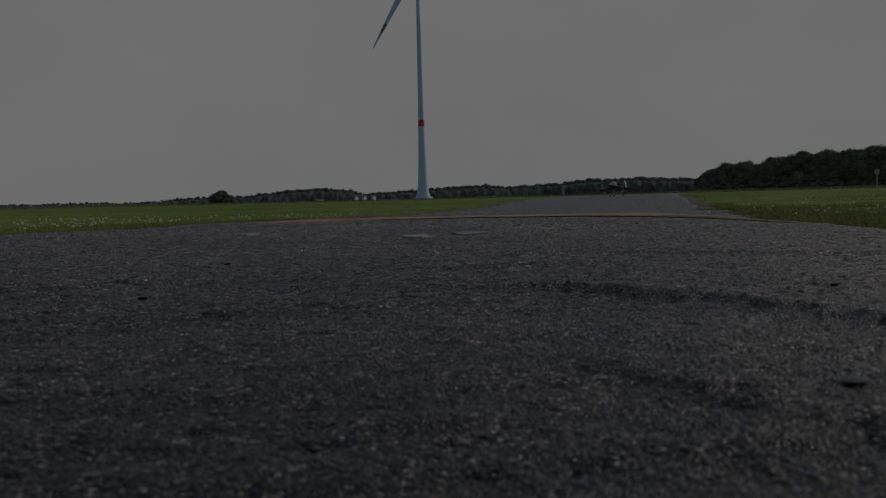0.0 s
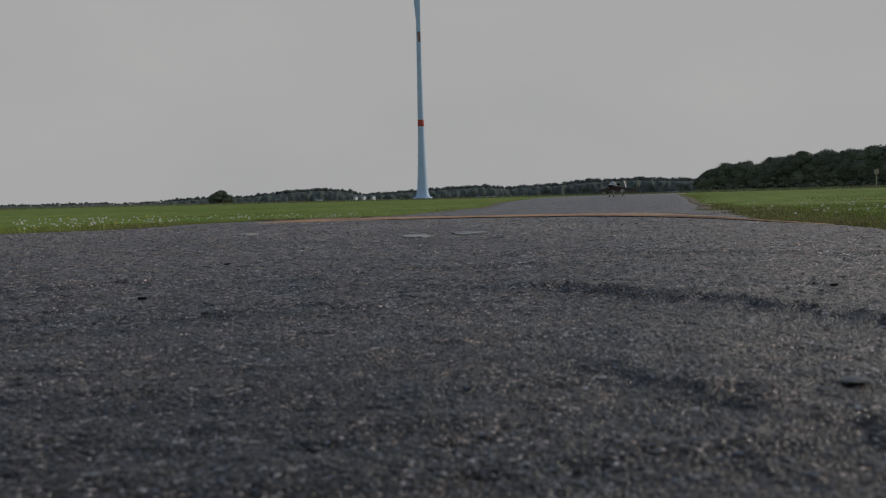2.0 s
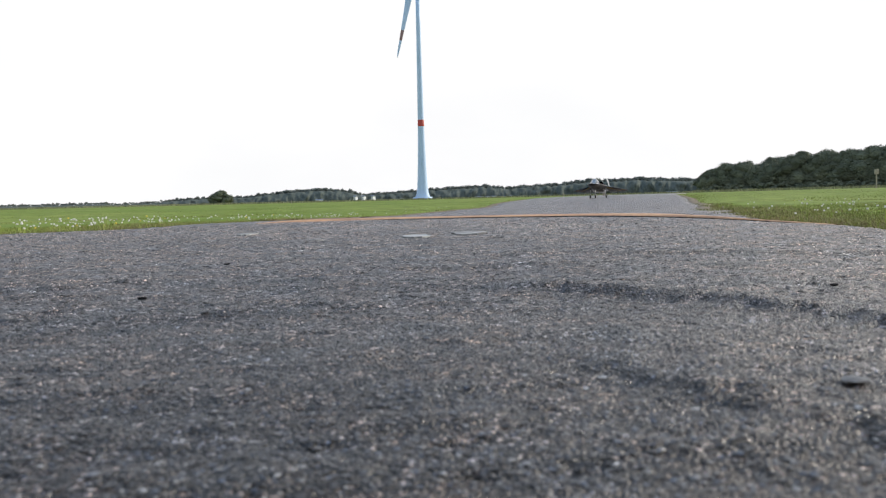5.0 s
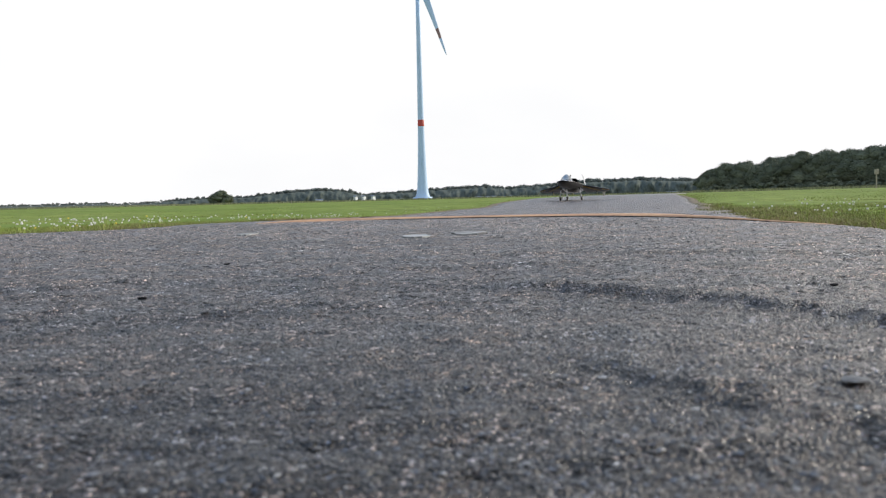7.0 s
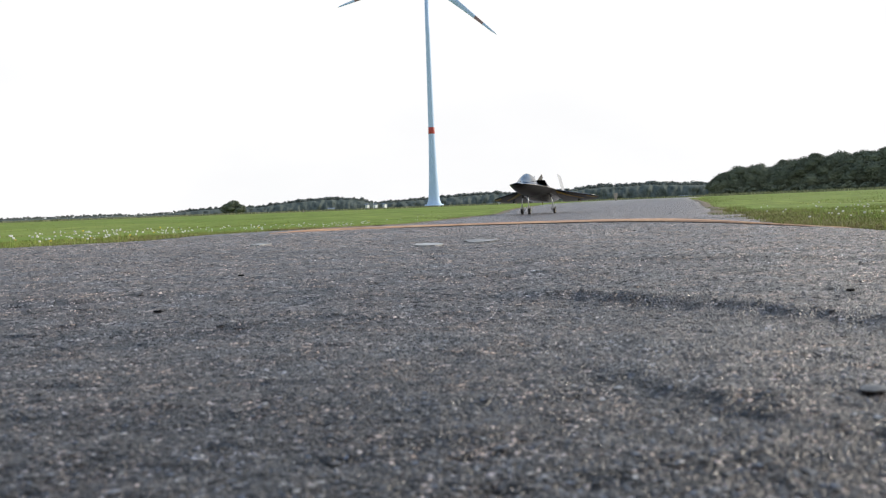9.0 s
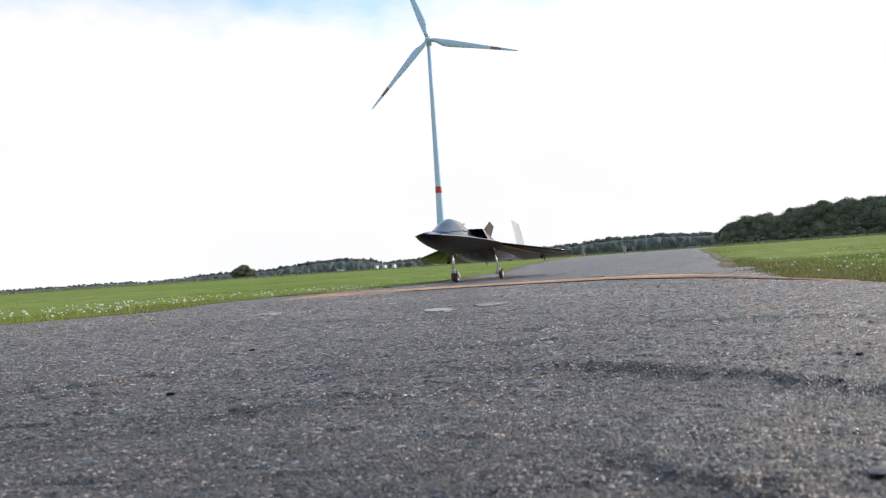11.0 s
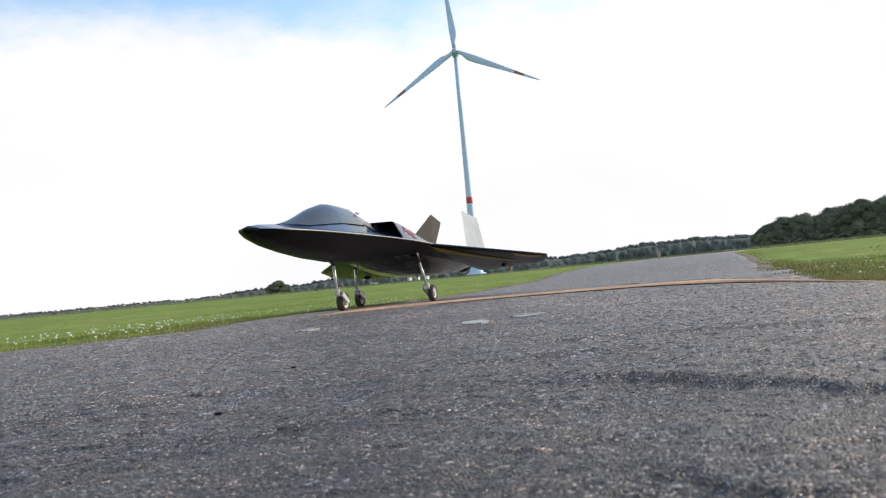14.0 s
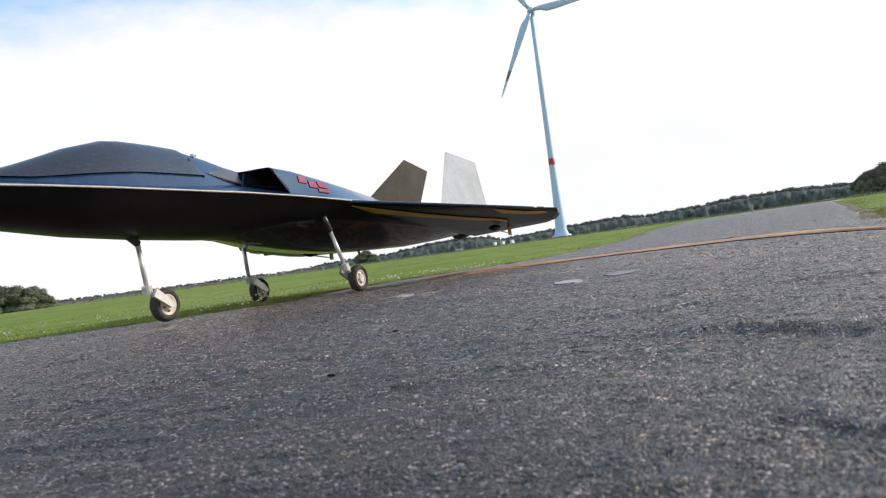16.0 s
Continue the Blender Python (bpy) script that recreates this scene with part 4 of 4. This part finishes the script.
def build_far_woods():
    """Belts of distant woodland, each one object."""
    rng = random.Random(11)
    belts = [("far woodland on the low ridge", [(-19, 0.62), (-17, 0.8), (-13.5, 0.82), (-12.4, 0.98), (-10, 1.2), (-8.2, 1.25), (-6.6, 1.1), (-5.6, 0.78), (-4, 0.86), (-2, 0.98), (0, 1.1), (3, 1.2), (4.6, 1.02), (6, 1.12), (8.5, 1.22), (10.4, 1.42), (11.6, 1.36), (13.4, 1.44), (15.5, 1.3), (18.5, 1.2)], 900),
             ("low distant hedge line", [(-60, 0.7), (-40, 0.66), (-34, 0.62), (-28, 0.56), (-22.5, 0.58), (-21.5, 0.5), (-19, 0.6)], 820)]
    for label, line, d in belts:
        V, F = [], []
        az = line[0][0]
        while az < line[-1][0]:
            for row in range(2):
                dd = d + 22 + 25 * row + rng.uniform(-8, 8)
                x, y = polar(az + rng.uniform(-0.05, 0.05), dd)
                z0 = land(x, y)
                top = 0.1 + dd * math.tan(radians(interp(az, line) + 0.04 + rng.gauss(0, 0.03)))
                h = max(1.6, top - z0 + 1)
                v, f = crown(rng, 1.0, 6, 36, 0.055)
                b = len(V)
                w = max(h, 4.0) * 1.3
                V += [(x + p.x * w, y + p.y * w, z0 - 1 + p.z * (h)) for p in v]
                F += [tuple(i + b for i in q) for q in f]
                # dense understorey
            az += 0.18
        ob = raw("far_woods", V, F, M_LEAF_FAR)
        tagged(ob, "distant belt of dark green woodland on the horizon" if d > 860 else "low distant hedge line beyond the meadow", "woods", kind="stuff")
        # leaning sheet of undergrowth closing the gaps; shade and haze put into its colour
        V, F = [], []
        rows_ = 9
        for i in range(620):
            a = line[0][0] + (line[-1][0] - line[0][0]) * i / 619
            for r in range(rows_):
                u = r / (rows_ - 1)
                dd = d - 22 + 34 * u ** 1.6 + 9 * noise.noise((a * 2.6, u * 2.5, 1)) + 4 * noise.noise((a * 9, u * 7, 3))
                x, y = polar(a, dd)
                z0 = land(x, y)
                top = max(1.2, 0.1 + dd * math.tan(radians(interp(a, line))) - z0)
                V.append((x, y, z0 - 1 + (top * (0.86 + 0.1 * noise.noise((a * 3.1, 5, 2)))) * math.sin(u * 1.57)))
            if i:
                b = len(V) - 2 * rows_
                F += [(b + r, b + rows_ + r, b + rows_ + r + 1, b + r + 1) for r in range(rows_ - 1)]
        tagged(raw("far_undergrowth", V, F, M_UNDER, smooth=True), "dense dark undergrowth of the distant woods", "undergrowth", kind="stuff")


def build_far_things():
    def shed(az, d, w, depth, h, label, turn=0):
        x, y = polar(az, d)
        s = new("shed")
        s.matrix_basis = pose(x, y, land(x, y) - 0.1, 0, 0, turn - az)
        tagged(s, label, "shed")
        part("wall", box(-w / 2, w / 2, 0, depth, 0, h), M_SHED, s)
        bm = loft([[(-w / 2 - 0.2, -0.2, h), (w / 2 + 0.2, -0.2, h), (w / 2 + 0.2, depth / 2, h + 0.28 * depth), (-w / 2 - 0.2, depth / 2, h + 0.28 * depth)],
                   [(-w / 2 - 0.2, -0.2, h + 0.1), (w / 2 + 0.2, -0.2, h + 0.1), (w / 2 + 0.2, depth / 2, h + 0.28 * depth + 0.1), (-w / 2 - 0.2, depth / 2, h + 0.28 * depth + 0.1)]])
        part("roof", bm, M_ROOF, s, "grey-blue pitched roof")
        part("door", box(-w * 0.12, w * 0.12, -0.06, 0.0, 0.1, h * 0.75), M_ROOF, s)
    for az in (-6.17, -5.6, -4.95):
        shed(az, 260, 0.8, 1.2, 1.5, "small white box shed with blue-grey roof", -38)
    shed(-8.6, 420, 3.5, 2, 1.0, "low white farm shed with blue-grey roof")
    shed(3.0, 330, 8, 1.6, 0.35, "long low white shed roof beyond the meadow")
    shed(4.6, 335, 3.5, 1.4, 0.35, "small low white shed beyond the meadow")
    shed(15.7, 420, 6, 1.5, 0.45, "long pale shed before the wooded hill")
    shed(-3.0, 330, 2.2, 1, 0.4, "small pale hut by the wind turbine")
    def post(az, d, h, r, label, head=0.0):
        x, y = polar(az, d)
        p = new("marker_post")
        p.location = (x, y, land(x, y) - 0.05)
        tagged(p, label, "post")
        part("pole", tube((0, 0, 0), (0, 0, h), r, r * 0.8, 8), M_POST, p)
        if head:
            part("head", box(-head, head, -head * 0.5, head * 0.5, h - head * 2.4, h, head * 0.2), M_POST, p, "pale box on the post")
    post(27.93, 70, 1.5, 0.05, "weathered wooden post with pale box", 0.16)
    post(11.15, 62, 0.62, 0.09, "short pale marker post beside the taxiway", 0.13)
    post(8.4, 70, 0.35, 0.05, "short pale marker post beside the taxiway")
    post(-10.5, 60, 0.3, 0.03, "thin stake in the meadow")


build_trees()
build_far_woods()
build_far_things()


# ---- grass, flowers, loose stones ----
def blade(rng, V, F, x, y, z, h, w, lean):
    a = rng.uniform(0, 6.28)
    dx, dy = math.cos(a) * w, math.sin(a) * w
    b = rng.uniform(0, 6.28)
    lx, ly = math.cos(b) * lean * h, math.sin(b) * lean * h
    q = len(V)
    V += [(x - dx, y - dy, z - 0.01), (x + dx, y + dy, z - 0.01), (x + dx * 0.7 + lx * 0.4, y + dy * 0.7 + ly * 0.4, z + h * 0.6), (x - dx * 0.7 + lx * 0.4, y - dy * 0.7 + ly * 0.4, z + h * 0.6), (x + lx, y + ly, z + h)]
    F += [(q, q + 1, q + 2, q + 3), (q + 3, q + 2, q + 4)]


def scatter(rng, az0, az1, d0, d1):
    """A random place, as dense in the picture far off as near."""
    d = 1 / rng.uniform(1 / d1, 1 / d0)
    return polar(rng.uniform(az0, az1), d)


def build_grass():
    rng = random.Random(3)
    V, F = [], []
    Vd, Fd = [], []
    for az0, az1, d0, d1, n, h0, h1 in ((-50, -8, 2.1, 7, 90000, 0.006, 0.022), (-46, 8, 4, 40, 60000, 0.006, 0.02), (11, 36, 1.3, 9, 120000, 0.006, 0.022), (8, 36, 5, 50, 50000, 0.008, 0.024)):
        for _ in range(n):
            x, y = scatter(rng, az0, az1, d0, d1)
            if on_asphalt(x, y, 0.02 - 0.3 * max(0, noise.noise((x * 2.6, y * 2.6, 2)) + 0.6 * noise.noise((x * 9, y * 9, 5))) * step(2.4, 4, math.hypot(x, y)) - (0.03 if rng.random() < 0.3 else 0)):
                continue
            d = math.hypot(x, y)
            tuft = 0.6 + 0.9 * noise.noise((x * 1.3, y * 1.3, 4))
            edge = on_asphalt(x, y, 0.08 + 0.35 * rng.random())
            h = rng.uniform(h0, h1) * max(0.5, tuft) * (1 if not edge else 1.3)
            w = 0.0007 * (1 + d * 0.26)
            dry = rng.random() < (0.62 if edge else 0.16)
            blade(rng, Vd if dry else V, Fd if dry else F, x, y, ground_z(x, y) - 0.008, h, w, rng.uniform(0.3, 1.2))
    tagged(raw("grass", V, F, M_GRASS), "short green grass of the airfield meadow", "grass", kind="stuff")
    tagged(raw("dry_grass", Vd, Fd, M_DRY), "dry straw-coloured grass along the asphalt edges", "grass", kind="stuff")


def build_tall_grass():
    """Unmown dry grass at the far rim of the field, and a low dark bank beyond the turbine's foot."""
    rng = random.Random(17)
    V, F = [], []
    for _ in range(16000):
        az = rng.uniform(-52, 36)
        x, y = polar(az, rng.uniform(165, 195))
        blade(rng, V, F, x, y, land(x, y), rng.uniform(0.25, 0.62) * (0.7 if az < 17 else 1), 0.09, rng.uniform(0.1, 0.5))
    tagged(raw("tall_grass", V, F, M_TALL), "tall unmown dry grass at the far rim of the field", "grass", kind="stuff")
    V, F = [], []
    for k in range(150):
        az = (-3.5 if k < 40 else 1.2) + rng.uniform(0, 2.2 if k < 40 else 5.5)
        x, y = polar(az, 300 + rng.uniform(-3, 3))
        v, f = crown(rng, 1.0, 4, 20, 0.05)
        b = len(V)
        h = rng.uniform(0.7, 1.1)
        V += [(x + p.x * 3.2, y + p.y * 3.2, land(x, y) - 0.35 + p.z * h) for p in v]
        F += [tuple(i + b for i in q) for q in f]
    tagged(raw("low_hedge", V, F, M_LEAF), "low dark hedge near the wind turbine's foot", "hedge", kind="stuff")


def build_flowers():
    rng = random.Random(8)
    V, F, Vy, Fy, Vs, Fs = [], [], [], [], [], []

    def bloom(V, F, x, y, z, r):
        b = len(V)
        V.append((x, y, z + r))
        for i, (t, s) in enumerate(((0.45, 0.8), (1.1, 1.0), (1.9, 0.75))):
            for j in range(7):
                p = 2 * math.pi * (j + 0.5 * i) / 7
                k = r * s * rng.uniform(0.75, 1.2)
                V.append((x + k * math.cos(p), y + k * math.sin(p), z + r * math.cos(t)))
        for j in range(7):
            F.append((b, b + 1 + j, b + 1 + (j + 1) % 7))
            for i in range(2):
                q = b + 1 + 7 * i
                F.append((q + j, q + 7 + j, q + 7 + (j + 1) % 7, q + (j + 1) % 7))
    for az0, az1, d0, d1, n, near in ((-50, -9, 2.3, 7, 200, 0.35), (-40, -6, 4, 12, 110, 0.6), (-12, 3, 4, 14, 60, 1.0), (18, 34, 1.8, 10, 90, 2.2)):
        made = 0
        while made < n:
            x, y = scatter(rng, az0, az1, d0, d1)
            if on_asphalt(x, y, 0.03) or not on_asphalt(x, y, near * rng.random() ** 1.5 + 0.08):
                continue
            if noise.noise((x * 2.2, y * 2.2, 6)) < -0.15:
                continue
            made += 1
            z = ground_z(x, y)
            h = rng.uniform(0.012, 0.042)
            yel = rng.random() < 0.06
            bloom(Vy if yel else V, Fy if yel else F, x, y, z + h, rng.uniform(0.002, 0.0048) * (0.7 if x > 0 else 1))
            blade(rng, Vs, Fs, x, y, z - 0.005, h + 0.005, 0.0012, 0.05)
    tagged(raw("clover_blooms", V, F, M_FLOWER), "white clover blooms along the meadow edge", "flowers", kind="stuff")
    tagged(raw("yellow_blooms", Vy, Fy, M_YELLOW_FLOWER), "small yellow blooms among the grass", "flowers", kind="stuff")
    tagged(raw("flower_stems", Vs, Fs, M_GRASS), "thin green flower stems in the meadow", "stems", kind="stuff")


def chip(rng, V, F, x, y, z, r, long=1.0):
    b = len(V)
    sx, sy, sz = r * rng.uniform(0.9, 1.7) * long, r * rng.uniform(0.8, 1.4), r * rng.uniform(0.2, 0.42)
    a = rng.uniform(0, 3.14) if long == 1 else rng.gauss(0, 0.3)
    c, s = math.cos(a), math.sin(a)
    for i, (h, k) in enumerate(((-0.6, 0.8), (0.25, 1.0), (0.9, 0.55))):
        for j in range(6):
            p = 2 * math.pi * (j + 0.5 * i) / 6
            ux, uy = sx * k * math.cos(p) * rng.uniform(0.75, 1.2), sy * k * math.sin(p) * rng.uniform(0.75, 1.2)
            V.append((x + ux * c - uy * s, y + ux * s + uy * c, z + sz * h))
    for i in range(2):
        q = b + 6 * i
        for j in range(6):
            F.append((q + j, q + (j + 1) % 6, q + 6 + (j + 1) % 6, q + 6 + j))
    F.append(tuple(b + 12 + j for j in range(6)))


def build_chips():
    rng = random.Random(21)
    V, F = [], []
    for k in range(30000):
        if k < 4500:
            d = 0.2 / rng.uniform(0.2 / 2.9, 1)
            r = rng.uniform(0.0004, 0.001) * (1.9 if rng.random() < 0.03 else 1)
        else:
            d = 0.24 * (3.3 / 0.24) ** rng.random()
            r = rng.uniform(0.0004, 0.00105) * (1 + 0.3 * d)
        x, y = polar(rng.uniform(-50, 29), d)
        if not on_asphalt(x, y, -0.05):
            continue
        chip(rng, V, F, x, y, ground_z(x, y) + lumps(x, y) + grit(x, y) + r * 0.15, r, 1.7 if k >= 4500 and d > 0.6 else 1.0)
    tagged(raw("stone_chips", V, F, M_STONE), "small grey stone chips bedded in the asphalt", "stone chips", kind="stuff")
    # single marks and loose bits
    for x, y, w, l, lab in ((-0.06, 1.82, 0.03, 0.06, "worn white paint patch on the asphalt"), (-0.52, 2.16, 0.024, 0.06, "faint white paint patch on the asphalt"), (0.06, 1.95, 0.04, 0.05, "faint rubbed paint patch on the asphalt")):
        n = 22
        vs, fs = [], []
        for up in (-0.004, 0.0024):
            for k in range(n):
                a = 2 * math.pi * k / n
                q = 1 + 0.25 * noise.noise((math.cos(a) * 2, math.sin(a) * 2, x * 9))
                px, py = x + w * q * math.cos(a), y + l * q * math.sin(a)
                vs.append((px, py, ground_z(px, py) + lumps(px, py) + 0.5 * grit(px, py) + up))
        fs.append(tuple(range(n, 2 * n)))
        fs += [(k, (k + 1) % n, n + (k + 1) % n, n + k) for k in range(n)]
        tagged(raw("paint_patch", vs, fs, M_WHITE if "worn" in lab else M_FAINT), lab, "paint patch", kind="structure")
    for x, y, r, dark in ((-0.28, 0.75, 0.0038, True), (-0.31, 1.16, 0.0036, True), (0.34, 0.71, 0.0034, True), (0.24, 1.31, 0.0022, True), (0.17, 0.337, 0.0045, False), (0.21, 0.36, 0.004, False), (0.47, 2.15, 0.004, True), (0.52, 2.2, 0.004, True), (2.05, 7.8, 0.012, True), (2.45, 7.7, 0.012, True), (0.9, 1.6, 0.012, False), (0.88, 1.54, 0.009, False)):
        vs, fs = [], []
        chip(rng, vs, fs, 0, 0, 0, r)
        ob = raw("pebble", vs, fs, M_HOLE if dark else M_STONE)
        ob.location = (x, y, ground_z(x, y) + lumps(x, y) + grit(x, y) + r * 0.25)
        tagged(ob, "small dark crumb lying on the asphalt" if dark else "small pale pebble lying on the asphalt", "pebble", group="loose bits on the asphalt")


def build_verges():
    """Crumbling soil and litter along both edges of the taxiway."""
    for name_, edge, y0, y1, side, seed in (("trim_verge_right", TAXI_R, 4.2, 26, 1, 3.1), ("trim_verge_left", TAXI_L, 4.8, 26, -1, 7.7)):
        verts, faces, n = [], [], 260
        for i in range(n):
            y = y0 * (y1 / y0) ** (i / (n - 1))
            x = interp(y, edge)
            inn = 0.02 + 0.08 * noise.noise((y * 2.1, seed, 0)) + 0.05 * noise.noise((y * 7, seed, 4))
            out = 0.08 + 0.06 * noise.noise((y * 1.7, seed, 9))
            for d_, up in ((-inn - 0.03, -0.012), (-inn, 0.003), (0.0, 0.007 + 0.004 * noise.noise((y * 9, seed, 2))), (out, 0.004), (out + 0.1, -0.03)):
                px = x + side * d_
                verts.append((px, y, ground_z(px, y) + up))
        for i in range(n - 1):
            for c in range(4):
                faces.append((i * 5 + c, i * 5 + c + 1, i * 5 + c + 6, i * 5 + c + 5))
        tagged(raw(name_, verts, faces, M_SOIL, smooth=True), "crumbling dry soil edge between asphalt and grass", "verge", kind="structure")


build_verges()
build_grass()
build_tall_grass()
build_flowers()
build_chips()


# ---- what moves ----
def motions():
    rows = []
    for t, x, y, a in TAXI:
        rows.append((t, pose(x, y, ground_z(x, y) + 0.002, -0.4 * step(9, 11.5, t), 0, a)))
    walk(jet, rows)
    walk(rotor, [(t * 0.5, pose(0, -3.4, rotor_z, -5, 0, 0) @ pose(0, 0, 0, 0, 4 + 44.75 * (t * 0.5 - 11.5), 0)) for t in range(33)])
    # wheels roll with the distance covered, frame by frame
    spots = []
    for k in range(16 * FPS + 1):
        t = k / FPS
        spots.append((interp(t, [(r[0], r[1]) for r in TAXI]), interp(t, [(r[0], r[2]) for r in TAXI])))
    for w, at, r in wheels:
        turn, rows = 0.0, [(0.0, pose(*at))]
        for k in range(1, len(spots)):
            d = math.dist(spots[k], spots[k - 1])
            turn += min(math.degrees(d / r), 82)
            rows.append((k / FPS, pose(*at, 0, turn, 0)))
        walk(w, rows)


motions()
